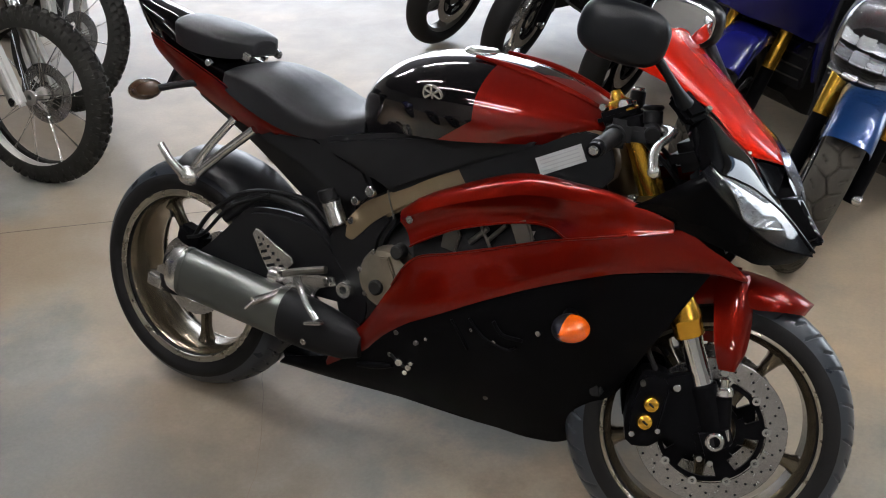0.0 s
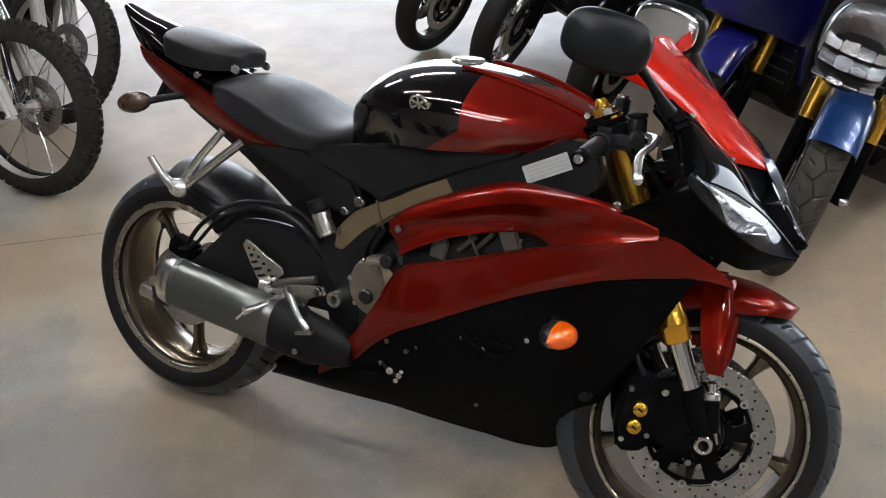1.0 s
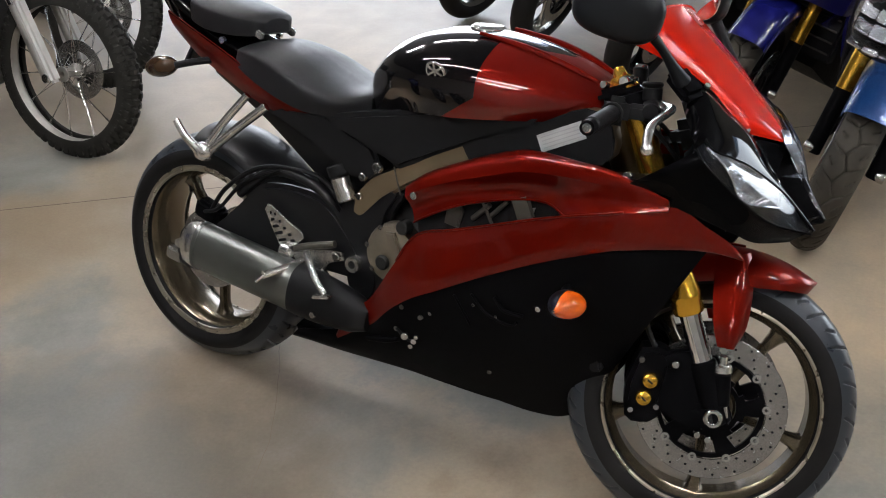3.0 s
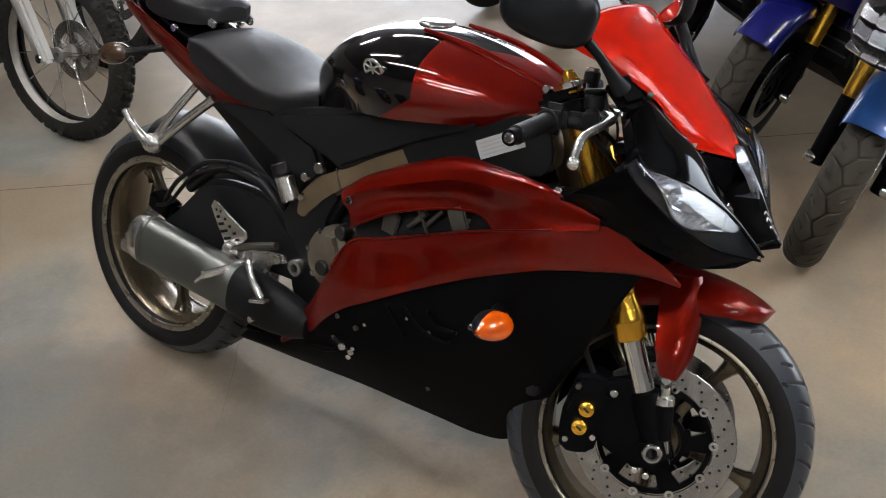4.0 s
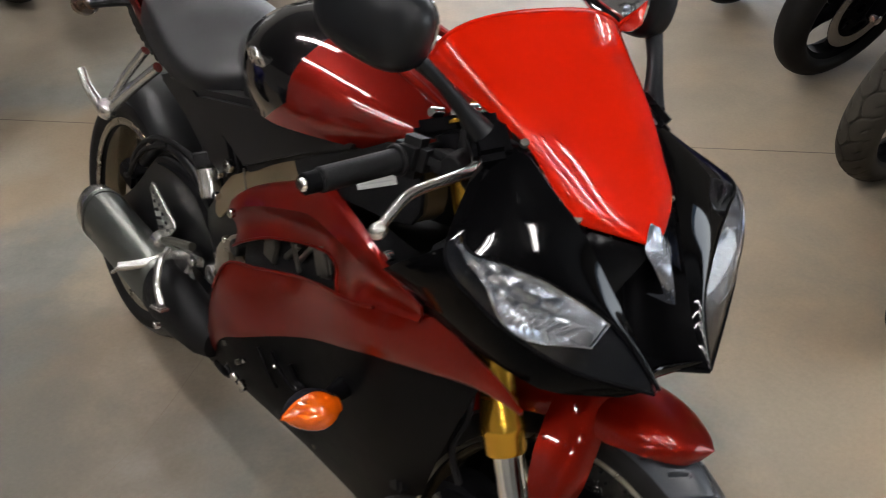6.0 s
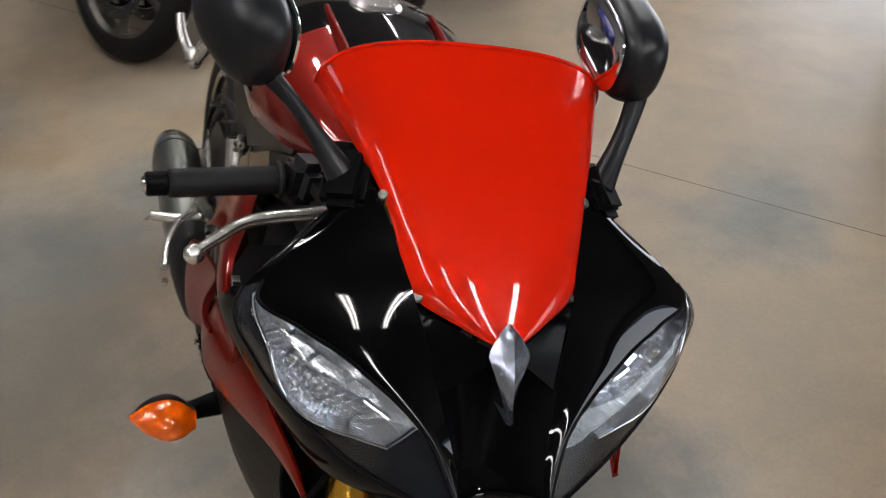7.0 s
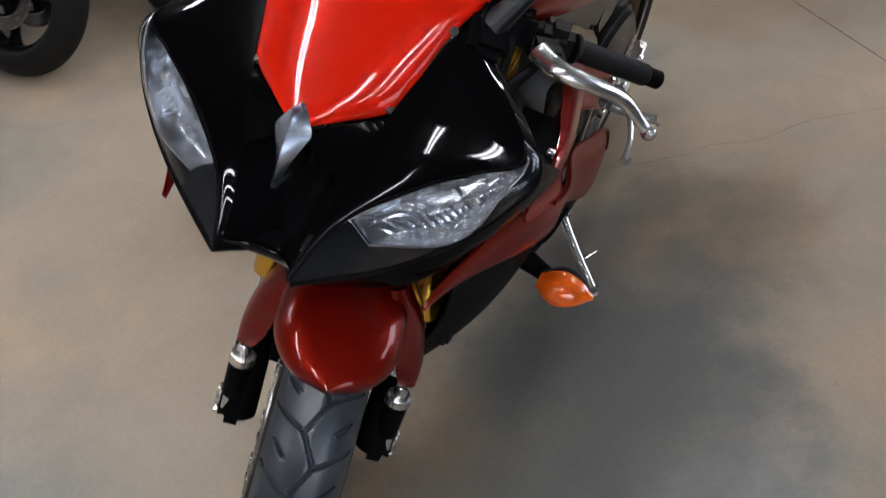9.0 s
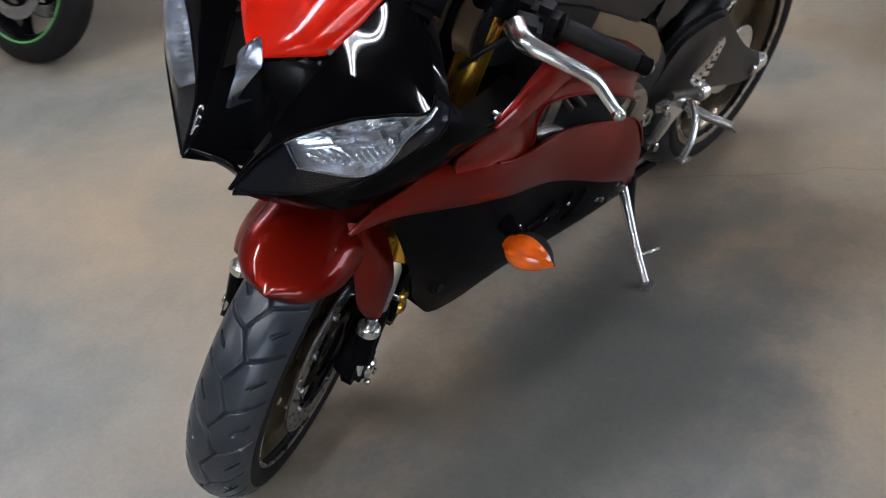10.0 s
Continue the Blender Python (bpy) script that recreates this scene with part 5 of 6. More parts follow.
for flip in (False, True):
    part("screen_base", sheet(lambda u, v: Vector((EDGE(0.34 * (1 - u)).x, -EDGE(0.34 * (1 - u)).y, EDGE(0.34 * (1 - u)).z - 0.005)).lerp(cin(0.48 + 0.20 * u) + Vector((-0.002, 0, -0.002)), v), 18, 10, 0.002), DEEP_BLACK, bike, "black panel below the screen", flip=flip)
part("windscreen", sheet(screen, 60, 41, 0.003), SCREEN_RED, bike, "glossy opaque red windscreen", sharp=60)
part("screen_edge", tube([screen(1.0, k / 20) for k in range(21)], 0.0028, 8, 50), SCREEN_RED, bike)
part("chin_lip", tube([(1.512, -0.048, 0.732), (1.488, -0.028, 0.716), (1.480, 0.0, 0.712), (1.488, 0.028, 0.716), (1.512, 0.048, 0.732)], [0.004, 0.009, 0.011, 0.009, 0.004], 12, 30, 0.6), BLACK_PAINT, bike, "glossy black chin lip below the intake")
# emblem on the nose between screen and intake
part("nose_ridge", sheet(lambda u, v: crv([(1.436, 0, 0.896), (1.468, 0, 0.850), (1.484, 0, 0.812)])(u) + Vector((-0.030 * abs(v - 0.5), (v - 0.5) * (0.002 + 0.046 * min(u / 0.30, ((1.0 - u) / 0.70) ** 1.5)), 0)), 20, 11, 0.004), SHIELD, bike, "pointed blue-grey metal shield on the nose")
part("nose_bridge", sheet(lambda u, v: cin(0.42 + 0.24 * u).lerp(Vector((cin(0.42 + 0.24 * u).x, -cin(0.42 + 0.24 * u).y, cin(0.42 + 0.24 * u).z)), v) + Vector((-0.022 - 0.05 * u + 0.025 * math.sin(math.pi * v), 0, -0.005)), 16, 16, 0.002), BLACK_PAINT, bike, "black panel above the air intake")
part("intake_mouth", box((0.02, 0.15, 0.16), pose(1.335, 0, 0.765, 0, -20, 0), 0.006), SATIN, bike, "dark air intake")
part("dash", box((0.07, 0.17, 0.09), pose(1.255, 0, 0.965, 0, -35, 0), 0.02), MATTE, bike, "black instrument cluster")
part("fairing_stay", box((0.16, 0.16, 0.06), pose(1.30, 0, 0.88, 0, -20, 0), 0.02), MATTE, bike)

# ---------- steered front end ----------
wheel_parts(bike, (1.375, 0, 0.30), "front", 0.300, 0.120, 0.222, 0.052, TURN, disc_sides=(-0.062, 0.062), label="bronze five-spoke front wheel")
FOOT = Vector((1.295, 0, 0.500))


def fork_at(s, y):
    """A place on a fork leg, s metres up the leg from the gold tube's lower end."""
    return FOOT + AXIS * s + Vector((0, y, 0))


for y in (-0.108, 0.108):
    s = math.copysign(1, y)
    leg = part("fork_tube", rod(fork_at(0.085, y), fork_at(0.425, y), 0.0265, n=28), GOLD, bike, "gold anodised fork tube", TURN)
    part("fork_collar", lathe([(0.022, 0.0), (0.029, 0.0), (0.031, 0.004), (0.031, 0.028), (0.0335, 0.034), (0.0335, 0.040), (0.0265, 0.085), (0.022, 0.085)], 28, "z"), GOLD, leg, "", TURN @ frame_along(fork_at(0, y), fork_at(1, y)))
    part("fork_slider", rod(fork_at(-0.14, y), fork_at(0.03, y), 0.0215, n=24), CHROME, leg, "polished fork slider", TURN)
    part("fork_top", rod(fork_at(0.42, y), fork_at(0.462, y), 0.0272, n=24), SATIN, leg, "", TURN)
    part("fork_cap", rod(fork_at(0.462, y), fork_at(0.474, y), 0.019, n=18), GOLD, leg, "gold fork cap", TURN)
    low = part("fork_foot", rod(fork_at(-0.235, y), fork_at(-0.10, y), 0.030, 0.027, n=24), SATIN, bike, "black fork foot", TURN)
    part("axle_clamp", box((0.075, 0.044, 0.065), pose(1.375, y + s * 0.004, 0.30, 0, -24, 0), 0.012), SATIN, low, "", TURN)
    part("axle_end", lathe([(0.0105, s * 0.132), (0.0105, s * 0.1405), (0.013, s * 0.1425), (0.017, s * 0.1425), (0.0195, s * 0.139), (0.0195, s * 0.11)], 24, "y", (1.375, 0, 0.30), closed=False), STEEL, low, "steel axle end with a hexagon socket", TURN)
    part("axle_socket", lathe([(0.0, s * 0.136), (0.0104, s * 0.136), (0.0104, s * 0.12)], 6, "y", (1.375, 0, 0.30), closed=False), MATTE, low, "", TURN)
    part("caliper_arm", prism([(1.355, 0.40), (1.33, 0.43), (1.28, 0.42), (1.235, 0.395), (1.225, 0.36), (1.25, 0.31), (1.30, 0.275), (1.36, 0.272)], y * 1.0 - 0.012, y * 1.0 + 0.012, 0.005, 2), SATIN, low, "", TURN)
    cal = part("brake_caliper", prism([(1.215, 0.415), (1.25, 0.420), (1.278, 0.40), (1.272, 0.33), (1.268, 0.275), (1.235, 0.258), (1.202, 0.268), (1.195, 0.34)], y - s * 0.062, y + s * 0.018, 0.010, 2), SATIN, bike, "black radial brake caliper", TURN)
    for px, pz in ((1.241, 0.352), (1.234, 0.314)):
        part("piston_cap", lathe([(0.0, s * 0.137), (0.010, s * 0.137), (0.0145, s * 0.134), (0.0165, s * 0.128), (0.0165, s * 0.11)], 24, "y", (px, 0, pz), closed=False), GOLD, cal, "gold caliper piston cap", TURN)
        part("cap_slot", box((0.013, 0.004, 0.004), pose(px, s * 0.1365, pz, 0, 35, 0), 0.001, 1), MATTE, cal, "", TURN)
    for k, (px, pz) in enumerate(((1.218, 0.392), (1.262, 0.300), (1.212, 0.285))):
        part("caliper_stud", rod((px, y + s * 0.012, pz), (px, y + s * 0.024, pz), 0.006, n=10), STEEL if k else CASTGREY, cal, "", TURN)
    part("caliper_rib", box((0.010, 0.012, 0.085), pose(1.268, y + s * 0.018, 0.345, 0, 6, 0), 0.003), SATIN, cal, "", TURN)
    part("caliper_bolt", rod((1.285, y + s * 0.014, 0.395), (1.285, y + s * 0.026, 0.395), 0.008, n=12), STEEL, cal, "", TURN)
    part("pinch_bolt", rod((1.350, y + s * 0.026, 0.262), (1.350, y + s * 0.036, 0.262), 0.0065, n=10), STEEL, low, "", TURN)
    part("pinch_bolt", rod((1.372, y + s * 0.026, 0.256), (1.372, y + s * 0.036, 0.256), 0.0065, n=10), STEEL, low, "", TURN)
    part("fork_hose", tube([(1.24, y * 1.05, 0.42), (1.215, y * 1.05, 0.47), (1.225, y, 0.53), (1.20, y * 0.8, 0.62), (1.16, y * 0.5, 0.72)], 0.0055, 8, 40), MATTE, bike, "black brake hose", TURN)
    part("adjuster", rod((1.386, y + s * 0.010, 0.325), (1.378, y + s * 0.010, 0.392), 0.0185, n=20), SATIN, low, "black damping adjuster with a silver ring", TURN)
    part("adjuster_ring", rod((1.378, y + s * 0.010, 0.392), (1.376, y + s * 0.010, 0.410), 0.0205, 0.019, n=20), SILVER, low, "silver adjuster ring", TURN)
    part("adjuster_stem", rod((1.376, y + s * 0.010, 0.408), (1.374, y + s * 0.010, 0.428), 0.0105, n=14), STEEL, low, "", TURN)
    part("adjuster_tip", rod((1.388, y + s * 0.012, 0.326), (1.398, y + s * 0.016, 0.300), 0.013, 0.010, n=14), STEEL, low, "", TURN)
    part("fender_bolt", rod((1.372, y + s * 0.006, 0.440), (1.372, y + s * 0.018, 0.440), 0.0085, n=14), STEEL, bike, "", TURN)
    # fender ear
    c1 = crv([(1.336, s * 0.064, 0.628), (1.331, s * 0.086, 0.590), (1.334, s * 0.113, 0.540), (1.343, s * 0.129, 0.488), (1.358, s * 0.126, 0.446)])
    c2 = crv([(1.398, s * 0.050, 0.632), (1.408, s * 0.068, 0.595), (1.413, s * 0.084, 0.542), (1.410, s * 0.098, 0.484), (1.394, s * 0.109, 0.446)])
    part("fender_ear", sheet(lambda u, v: c1(u).lerp(c2(u), v) + Vector((0.010 * math.sin(math.pi * v), s * 0.014 * math.sin(math.pi * v), 0)), 24, 12, 0.003), RED, bike, "dark red fender side", TURN)


def fender(u, v):
    a = radians(59 + 96 * u)
    b = (v - 0.5) * 2
    k = abs(b)
    e = 1 - min(1.0, u * 5.4)
    side = 0.002 + 0.084 * math.sqrt(1 - e * e) * (1 if u < 0.85 else 1 - 1.5 * (u - 0.85))
    r = 0.318 + 0.014 * (1 - k * k) - 0.046 * k ** 2.2 * min(1.0, 0.25 + u * 3.4)
    return Vector((1.375 + r * math.cos(a), side * math.copysign(math.sin(k * math.pi / 2) ** 0.85, b), 0.30 + r * math.sin(a)))


part("front_fender", sheet(fender, 50, 25, 0.003), RED, bike, "dark red front fender", TURN, sharp=60)

part("lower_clamp", box((0.075, 0.27, 0.045), Matrix.Translation(AXIS_FOOT + AXIS * 0.77 + Vector((0.02, 0, 0))) @ Matrix.Rotation(-RAKE, 4, "Y"), 0.014), SATIN, bike, "black lower triple clamp", TURN)
clamp = part("upper_clamp", box((0.085, 0.27, 0.028), Matrix.Translation(AXIS_FOOT + AXIS * 1.0 + Vector((0.02, 0, 0))) @ Matrix.Rotation(-RAKE, 4, "Y"), 0.010), SATIN, bike, "black upper triple clamp", TURN)
HEAD = AXIS_FOOT + Vector((0.030, -0.01, 0))
nut = part("stem_nut", rod(HEAD + AXIS * 1.008, HEAD + AXIS * 1.034, 0.030, 0.026, n=6), GOLD, clamp, "gold stem nut", TURN)
part("nut_cap", rod(HEAD + AXIS * 1.032, HEAD + AXIS * 1.054, 0.017, 0.011, n=20), GOLD, nut, "", TURN)
part("nut_washer", rod(HEAD + AXIS * 1.000, HEAD + AXIS * 1.009, 0.038, n=28), STEEL, nut, "", TURN)
part("cable_guide", box((0.05, 0.018, 0.016), Matrix.Translation(HEAD + AXIS * 1.014 + Vector((-0.055, -0.012, 0))) @ Matrix.Rotation(0.3, 4, "Y"), 0.004), WHITEP, clamp, "white cable guide", TURN)
for py in (-0.045, 0.045):
    part("clamp_bolt", rod(AXIS_FOOT + AXIS * 1.0 + Vector((0.045, py, 0.012)), AXIS_FOOT + AXIS * 1.0 + Vector((0.045, py, 0.034)), 0.008, n=12), STEEL, clamp, "", TURN)
part("key_barrel", rod(AXIS_FOOT + AXIS * 1.0 + Vector((0.055, 0, 0.052)), AXIS_FOOT + AXIS * 1.0 + Vector((0.055, 0, 0.062)), 0.013, n=18), SILVER, clamp, "silver ignition barrel", TURN)
part("ignition", rod(AXIS_FOOT + AXIS * 1.0 + Vector((0.055, 0, 0.02)), AXIS_FOOT + AXIS * 1.0 + Vector((0.055, 0, 0.055)), 0.016, n=18), MATTE, clamp, "", TURN)
for y in (-1, 1):
    s0 = Vector((1.098, y * 0.135, 0.888))
    s1 = Vector((1.045, y * 0.345, 0.848))
    ring = part("clip_on", lathe([(0.0265, -0.02), (0.036, -0.018), (0.036, 0.018), (0.0265, 0.02)], 28, "z"), SATIN, bike, "black clip-on handlebar", TURN @ frame_along(fork_at(0.435, y * 0.108), fork_at(1, y * 0.108)))
    part("bar", rod(s0 + (s0 - s1) * 0.10, s1, 0.011, n=16), SATIN, ring, "", TURN)
    part("grip", rod(s0.lerp(s1, 0.36), s0.lerp(s1, 0.93), 0.0165, n=24), MATTE, ring, "black rubber grip", TURN)
    part("grip_flange", rod(s0.lerp(s1, 0.34), s0.lerp(s1, 0.37), 0.022, n=24), MATTE, ring, "", TURN)
    part("bar_end", rod(s0.lerp(s1, 0.93), s0.lerp(s1, 1.04), 0.014, n=20), SATIN, ring, "black bar end weight", TURN)
    part("bar_end_cap", rod(s0.lerp(s1, 1.035), s0.lerp(s1, 1.06), 0.0095, 0.008, n=16), STEEL, ring, "steel bar end cap", TURN)
    part("switchgear", box((0.05, 0.045, 0.055), Matrix.Translation(s0.lerp(s1, 0.22)), 0.012), MATTE, ring, "", TURN)
    lv = [(1.152, y * 0.150, 0.895), (1.182, y * 0.180, 0.894), (1.176, y * 0.230, 0.885), (1.154, y * 0.285, 0.864), (1.150, y * 0.320, 0.838), (1.152, y * 0.340, 0.824)]
    lever = part("hand_lever", tube(lv, [0.016, 0.015, 0.012, 0.011, 0.010, 0.009], 12, 40, 0.65), SILVER, bike, "silver hand lever", TURN)
    part("lever_ball", blob(Matrix.Translation(lv[-1]), 0.0115, 0.0115, 0.0115, 14), SILVER, lever, "", TURN)
    part("lever_perch", box((0.05, 0.05, 0.03), pose(1.130, y * 0.165, 0.882, 0, 0, y * 14), 0.009), MATTE, lever, "", TURN)
master = part("master_cylinder", rod((1.150, -0.105, 0.905), (1.150, -0.195, 0.885), 0.016, n=18), MATTE, bike, "black brake master cylinder", TURN)
part("fluid_cup", rod((1.150, -0.145, 0.905), (1.147, -0.145, 0.932), 0.019, n=22), MATTE, master, "black fluid cup", TURN)
part("cup_lid", rod((1.147, -0.145, 0.932), (1.146, -0.145, 0.942), 0.0205, n=22), MATTE, master, "", TURN)
for k, q in enumerate(([(1.12, -0.17, 0.88), (1.18, -0.10, 0.86), (1.22, -0.06, 0.80), (1.20, -0.04, 0.70)], [(1.12, 0.17, 0.88), (1.18, 0.12, 0.84), (1.17, 0.08, 0.76), (1.12, 0.05, 0.70)], [(1.14, -0.15, 0.87), (1.20, -0.15, 0.82), (1.24, -0.12, 0.76), (1.20, -0.08, 0.68)])):
    part("control_cable", tube(q, 0.005, 8, 36), MATTE, bike, "black control cable", TURN)
part("steering_damper", rod((1.09, -0.10, 0.935), (1.13, 0.06, 0.945), 0.011, n=14), STEEL, bike, "", TURN)

# ---------- the other motorcycles standing round ----------


def parked_bike(contact, heading, steer, lean, paint, label, style="naked", rim=None, tyre=None, fork_mat=None, stripe=None, wheel_r=0.300, ahead=0.0, fender_from=58, tread=False, aside=0.0):
    """A parked motorcycle whose front tyre stands at contact, facing heading (degrees from +x)."""
    root = new("motorcycle")
    base = pose(contact[0], contact[1], 0.0, 0, 0, heading) @ pose(0, 0, 0, -lean, 0, 0) @ Matrix.Translation((-1.40, 0, 0))
    root.matrix_world = base
    tagged(root, label, "motorcycle", "parked motorcycles")
    turn = Matrix.Translation(AXIS_FOOT) @ Matrix.Rotation(radians(steer), 4, AXIS) @ Matrix.Translation(-AXIS_FOOT)
    fm = fork_mat or STEEL
    off = style == "dirt"
    fr = 0.345 if off else wheel_r
    fz = fr
    centre = (1.40, 0, fz)
    if off:
        prof = [(fr - 0.062, -0.022), (fr - 0.070, -0.012), (fr - 0.076, 0), (fr - 0.070, 0.012), (fr - 0.062, 0.022), (fr - 0.068, 0)]
        rimob = part("front_wheel", moved(lathe(prof, 60, "y"), centre), DIRT_ALU, root, "spoked off-road wheel", turn)
        part("tyre", moved(tyre_bm(fr - 0.008, 0.090, fr - 0.066, 540, 34, grooves=False, knobs=True), centre), KNOBS, rimob, "knobbly off-road tyre", turn, sharp=30)
        part("hub", moved(lathe([(0.012, -0.04), (0.030, -0.04), (0.030, -0.03), (0.018, -0.02), (0.018, 0.02), (0.030, 0.03), (0.030, 0.04), (0.012, 0.04)], 24, "y"), centre), DIRT_ALU, rimob, "", turn)
        c = Vector(centre)
        for k in range(28):
            a = 2 * math.pi * k / 28
            b = a + (0.35 if k % 2 else -0.35)
            y = 0.034 if k % 4 < 2 else -0.034
            part("spoke", rod(c + Vector((0.028 * math.cos(a), y, 0.028 * math.sin(a))), c + Vector(((fr - 0.072) * math.cos(b), 0, (fr - 0.072) * math.sin(b))), 0.0016, n=5), STEEL, rimob, "", turn)
        part("brake_disc", moved(disc_bm(0.085, 0.120, 0.055, 0.004, 40), centre), DISC, rimob, "small wave brake disc", turn)
        part("disc_carrier", moved(carrier_bm(0.028, 0.086, 0.055, 4, 0.002), centre), DISC, rimob, "", turn)
    else:
        rimob = wheel_parts(root, centre, "front", fr, 0.120, fr - 0.078, 0.052, turn, False, rim or RIMMAT, tyre or TYRE_SIDE, (-0.062, 0.062), 0.148, "cast front wheel", tread)
        if stripe:
            for y in (-0.0545, 0.0545):
                part("rim_stripe", moved(lathe([(fr - 0.078, y - 0.001), (fr - 0.062, y - 0.001), (fr - 0.062, y + 0.001), (fr - 0.078, y + 0.001)], 60, "y"), centre), stripe, rimob, "bright rim stripe", turn)
    legs = 0.10
    for y in (-legs, legs):
        a = Vector((1.385, y, fz))
        leg = part("fork_leg", rod(a + AXIS * -0.02, a + AXIS * (0.30 if off else 0.20), 0.026 if not off else 0.024, n=18), DIRT_ALU if off else SATIN, root, "fork lower leg", turn)
        part("fork_tube", rod(a + AXIS * (0.29 if off else 0.19), a + AXIS * (0.46 if off else 0.35), 0.027, n=18), fm, leg, "", turn)
        part("fork_top", rod(a + AXIS * (0.45 if off else 0.34), a + AXIS * 0.72, 0.029, n=18), MATTE if fm is GOLD else fm, leg, "", turn)
        if off:
            part("fork_guard", box((0.035, 0.05, 0.36), Matrix.Translation(a + AXIS * 0.16 + Vector((0.03, 0, 0))) @ Matrix.Rotation(-RAKE, 4, "Y"), 0.012), WHITEP, leg, "white plastic fork guard", turn)
        else:
            part("brake_caliper", box((0.05, 0.05, 0.10), pose(1.29, y * 0.85, fz + 0.06, 0, 15, 0), 0.010), MATTE, leg, "", turn)
        part("axle_nut", rod(a + Vector((0.012, 0, 0)), a + Vector((0.012, math.copysign(0.03, y), 0)), 0.018, n=14), STEEL, leg, "", turn)

    def mud(u, v):
        a = radians((fender_from if not off else 62) + (74 if not off else 80) * u)
        b = (v - 0.5) * 2
        r = fr + (0.022 if not off else 0.14 + 0.08 * (1 - u)) + 0.012 * (1 - b * b) - 0.04 * abs(b) ** 3
        return Vector((1.40 + r * math.cos(a), 0.075 * math.copysign(math.sin(abs(b) * math.pi / 2) ** 0.85, b), fz + r * math.sin(a)))

    part("front_fender", sheet(mud, 30, 15, 0.003), paint, root, "painted front fender", turn, sharp=60)
    if not off:
        part("radiator", box((0.04, 0.38, 0.42), pose(1.10, 0, 0.58, 0, -12, 0), 0.008), MATTE, root, "black radiator")
        for k in range(9):
            part("radiator_fin", box((0.006, 0.35, 0.006), pose(1.124 + 0.0085 * (4 - k), 0, 0.58 + 0.042 * (k - 4), 0, -12, 0), 0.001, 1), CASTGREY, root)
        for y in (-1, 1):
            part("radiator_shroud", prism([(1.02, 0.80), (1.14, 0.82), (1.16, 0.62), (1.10, 0.40), (1.00, 0.42), (0.96, 0.62)], y * 0.20 - 0.006, y * 0.20 + 0.006, 0.003, 2), paint if style == "sport" else MATTE, root, "side cover beside the radiator")
        part("belly_pan", body_of_stations([(0.40, 0.34, 0.26, 0.20, 0.10, 0.07, 0.3), (0.60, 0.46, 0.30, 0.16, 0.17, 0.12, 0.3), (0.90, 0.50, 0.34, 0.17, 0.18, 0.13, 0.3), (1.08, 0.52, 0.42, 0.30, 0.14, 0.09, 0.3)], 16, 10), MATTE, root, "black belly pan")
    # rear half
    wheel_parts(root, (0, 0, 0.315), "rear", 0.315, 0.165, 0.235, 0.07, None, False, rim or RIMMAT, tyre or TYRE_SIDE)
    part("engine_block", body_of_stations([(0.45, 0.60, 0.45, 0.22, 0.12, 0.10, 0.2), (0.65, 0.68, 0.45, 0.20, 0.17, 0.12, 0.2), (0.90, 0.70, 0.48, 0.22, 0.17, 0.12, 0.2), (1.05, 0.72, 0.55, 0.34, 0.12, 0.08, 0.2)], 16, 10), ENGINE, root, "dark engine block")
    for y in (-0.12, 0.12):
        part("swingarm", prism([(-0.05, 0.33), (0.20, 0.40), (0.52, 0.46), (0.55, 0.40), (0.30, 0.34), (0.0, 0.28)], y - 0.014, y + 0.014, 0.006), SATIN, root)
        part("frame_spar", tube([(0.50, y, 0.55), (0.75, y * 1.05, 0.72), (1.10, y * 0.5, 0.90)], 0.028, 10, 16), SATIN, root)
    part("fuel_tank", body_of_stations([(0.52, 0.86, 0.83, 0.78, 0.05, 0.05, 0.5), (0.58, 0.95, 0.86, 0.78, 0.12, 0.10, 0.5), (0.75, 1.0, 0.88, 0.80, 0.17, 0.15, 0.5), (0.95, 0.97, 0.87, 0.80, 0.15, 0.13, 0.5), (1.08, 0.90, 0.86, 0.82, 0.08, 0.07, 0.5)], 30, 14), paint, root, "painted fuel tank")
    part("seat", body_of_stations([(-0.15, 0.93, 0.90, 0.87, 0.08, 0.07, 0.3), (0.10, 0.90, 0.86, 0.81, 0.12, 0.11, 0.3), (0.35, 0.85, 0.81, 0.76, 0.13, 0.12, 0.3), (0.54, 0.86, 0.82, 0.79, 0.09, 0.08, 0.3)], 20, 12), SEATM, root, "black seat")
    part("triple_clamp", box((0.07, 0.26, 0.05), Matrix.Translation(AXIS_FOOT + AXIS * 0.96), 0.012), MATTE, root, "", turn)
    part("handlebar", tube([(1.00, -0.36, 0.98), (1.05, -0.20, 1.00), (1.08, 0, 0.97), (1.05, 0.20, 1.00), (1.00, 0.36, 0.98)], 0.013, 10, 30), MATTE, root, "black handlebar", turn)
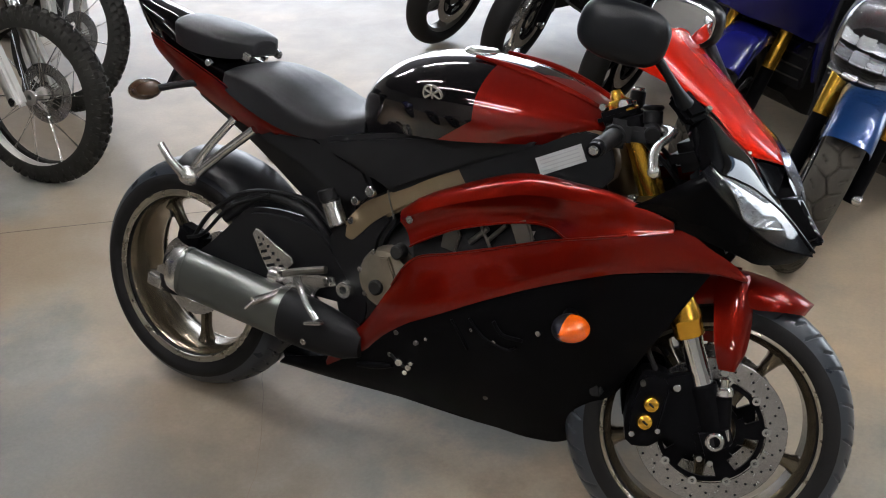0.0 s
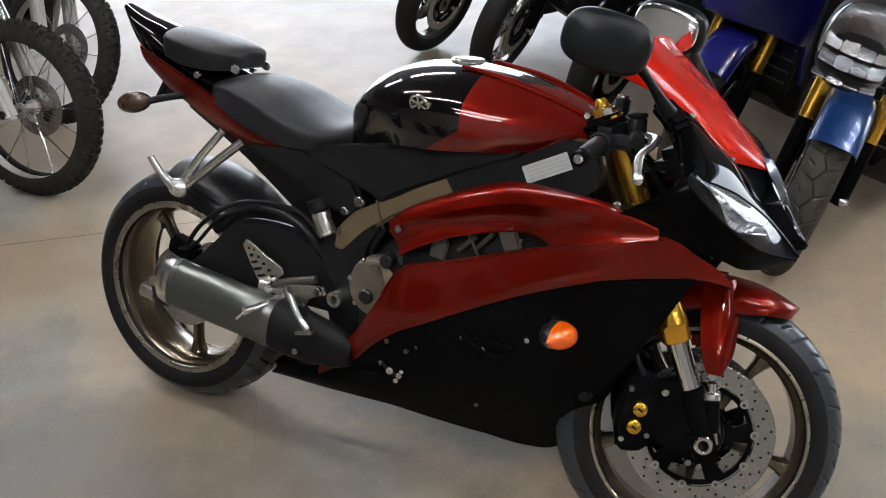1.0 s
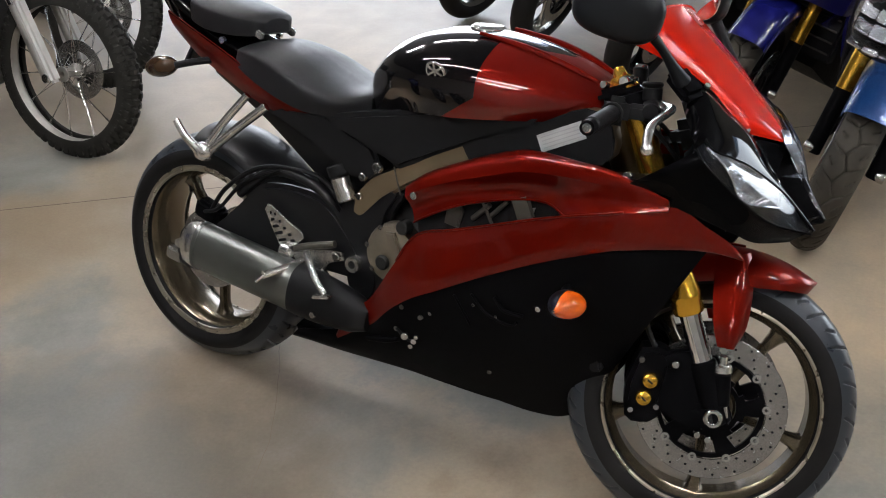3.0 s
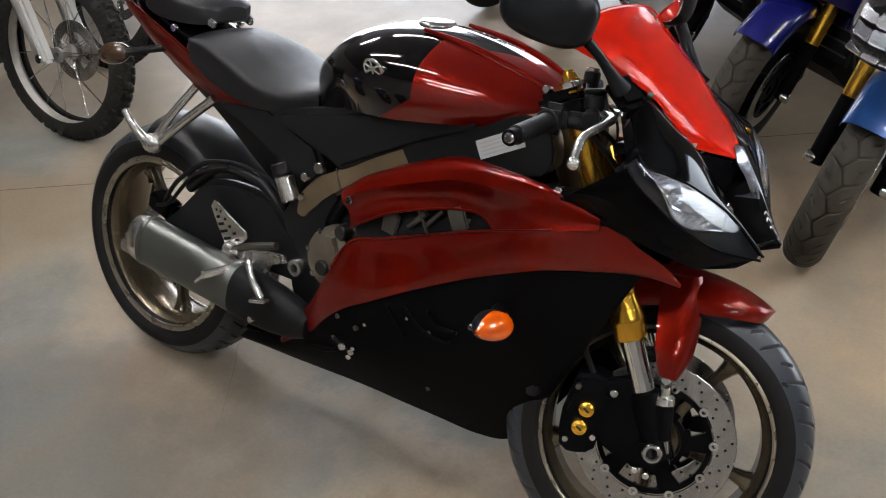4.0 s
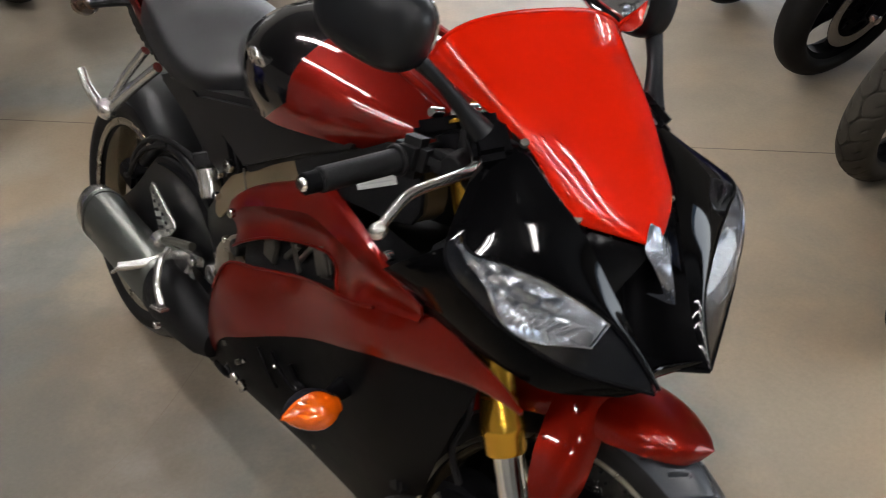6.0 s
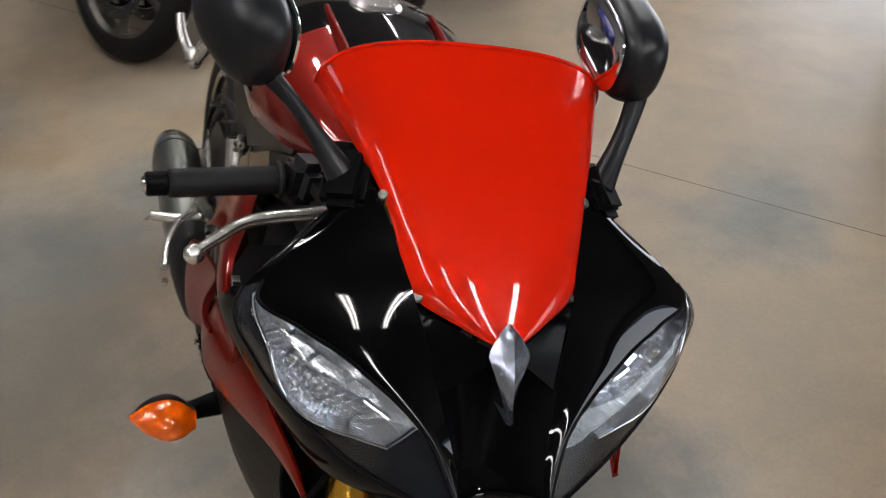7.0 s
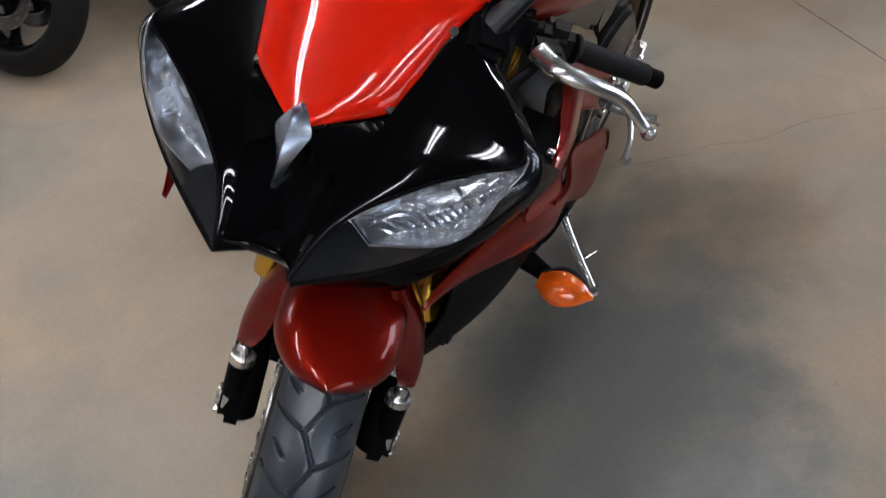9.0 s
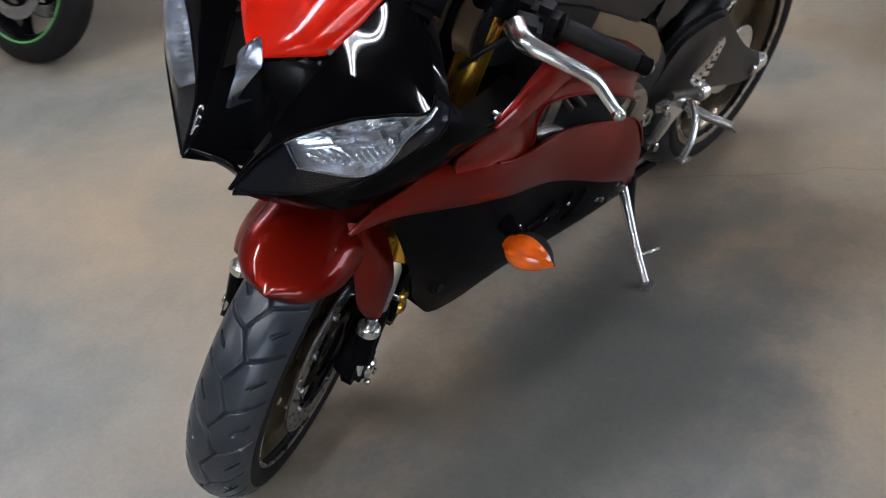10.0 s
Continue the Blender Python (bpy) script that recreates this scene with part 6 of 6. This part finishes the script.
    if style == "naked":
        shell = part("headlight", blob(pose(1.285 + ahead, aside, 0.845, 0, 12, 0), 0.09, 0.108, 0.132, 20, 0.8), MATTE, root, "large clear multi-reflector headlight", turn)
        part("reflector", blob(pose(1.325 + ahead, aside, 0.85, 0, 12, 0), 0.045, 0.098, 0.122, 20, 0.8), LAMPGREY, shell, "chrome reflector", turn)
        for k in range(4):
            for j in range(4):
                part("reflector_facet", box((0.012, 0.044, 0.054), pose(1.378 + ahead - 0.006 * abs(k - 1.5) ** 2 - 0.005 * abs(j - 1.5) ** 2, aside + (k - 1.5) * 0.042, 0.845 + (j - 1.5) * 0.050, 0, 14 * (j - 1.5) + 9 * (k % 2) - 32, 12 * (k - 1.5)), 0.003), REFLECTOR, shell, "", turn)
        g = part("lens", blob(pose(1.33 + ahead, aside, 0.85, 0, 12, 0), 0.078, 0.106, 0.131, 22, 0.8), LENS, shell, "clear headlight lens", turn)
        g.visible_shadow = False
    elif style == "sport":
        part("nose_cowl", body_of_stations([(1.04, 0.94, 0.84, 0.56, 0.25, 0.20, 0.4), (1.18, 1.02, 0.86, 0.58, 0.27, 0.20, 0.4), (1.32, 1.00, 0.85, 0.64, 0.23, 0.13, 0.4), (1.46, 0.88, 0.79, 0.69, 0.11, 0.06, 0.4), (1.51, 0.78, 0.75, 0.72, 0.02, 0.02, 0.4)], 30, 14), paint, root, "painted nose fairing")
        for y in (-1, 1):
            part("side_fairing", sheet(lambda u, v: Vector((0.62 + 0.56 * u + 0.05 * v * (1 - u), y * (0.13 + 0.07 * math.sin(math.pi * v) + 0.02 * v), 0.36 + 0.16 * u + (0.26 + 0.06 * u) * v - 0.05 * math.sin(math.pi * u) * (1 - v))), 20, 12, 0.004), paint, root, "painted side fairing")
            part("lamp", blob(pose(1.41, y * 0.075, 0.80, 0, 35, y * 25), 0.03, 0.05, 0.028), CHROME, root, "clear lamp")
    elif style == "dirt":
        part("number_board", box((0.02, 0.18, 0.20), Matrix.Translation((1.22, 0, 0.98)) @ Matrix.Rotation(-RAKE, 4, "Y"), 0.02), WHITEP, root, "white plastic front board", turn)
        for y in (-1, 1):
            part("radiator_shroud", prism([(0.72, 0.90), (1.02, 0.94), (1.18, 0.80), (1.10, 0.62), (0.92, 0.66), (0.75, 0.80)], y * 0.14 - 0.006, y * 0.14 + 0.006, 0.004, 2), paint, root, "plastic radiator shroud")
    return root


parked_bike((-1.46, 0.73), 8, 0, 8, WHITEP, "white off-road motorcycle with knobbly tyres and wire spokes", "dirt", fork_mat=STEEL)
parked_bike((-1.56, -0.22), 8, 30, 9, BLACK_PAINT, "black sport motorcycle with cast wheels", "sport", rim=CASTGREY)
parked_bike((-1.02, -0.95), 35, 25, 9, NAVY, "dark blue sport motorcycle with black cast wheels", "sport", rim=SATIN)
parked_bike((-0.42, -1.60), 55, 20, 9, BLACK_PAINT, "black street motorcycle with dark wheels", "naked", rim=SATIN)
parked_bike((0.12, -1.84), 66, 22, 9, BLACK_PAINT, "black street motorcycle with a round headlight and dark wheels", "naked", rim=SATIN)
parked_bike((0.69, -2.22), 78, 25, 9, BLACK_PAINT, "black motorcycle with green rim stripes", "sport", rim=SATIN, stripe=GREEN)
parked_bike((1.285, 1.41), 254, 20, 9, BLUE, "metallic blue motorcycle with a large clear headlight", "naked", ahead=0.25, aside=-0.06, fender_from=53, rim=SATIN, tyre=DUSTY, fork_mat=GOLD, tread=True)
parked_bike((0.80, 1.97), 250, 16, 10, NAVY, "deep blue motorcycle with gold fork tubes", "sport", fender_from=51, rim=SATIN, tyre=DUSTY, fork_mat=GOLD, tread=True)
parked_bike((0.24, 2.46), 240, 24, 10, BLACK_PAINT, "black motorcycle with dark cast wheels", "naked", rim=SATIN)
parked_bike((-0.42, 2.82), 238, 30, 10, BLACK_PAINT, "black motorcycle with silver cast wheels", "naked", rim=SILVER)
parked_bike((-0.95, 3.05), 236, 25, 10, BLACK_PAINT, "black motorcycle with grey cast wheels", "naked", rim=CASTGREY)
parked_bike((-2.05, 1.35), -30, 35, 9, BLACK_PAINT, "dark off-road motorcycle with knobbly tyres", "dirt")
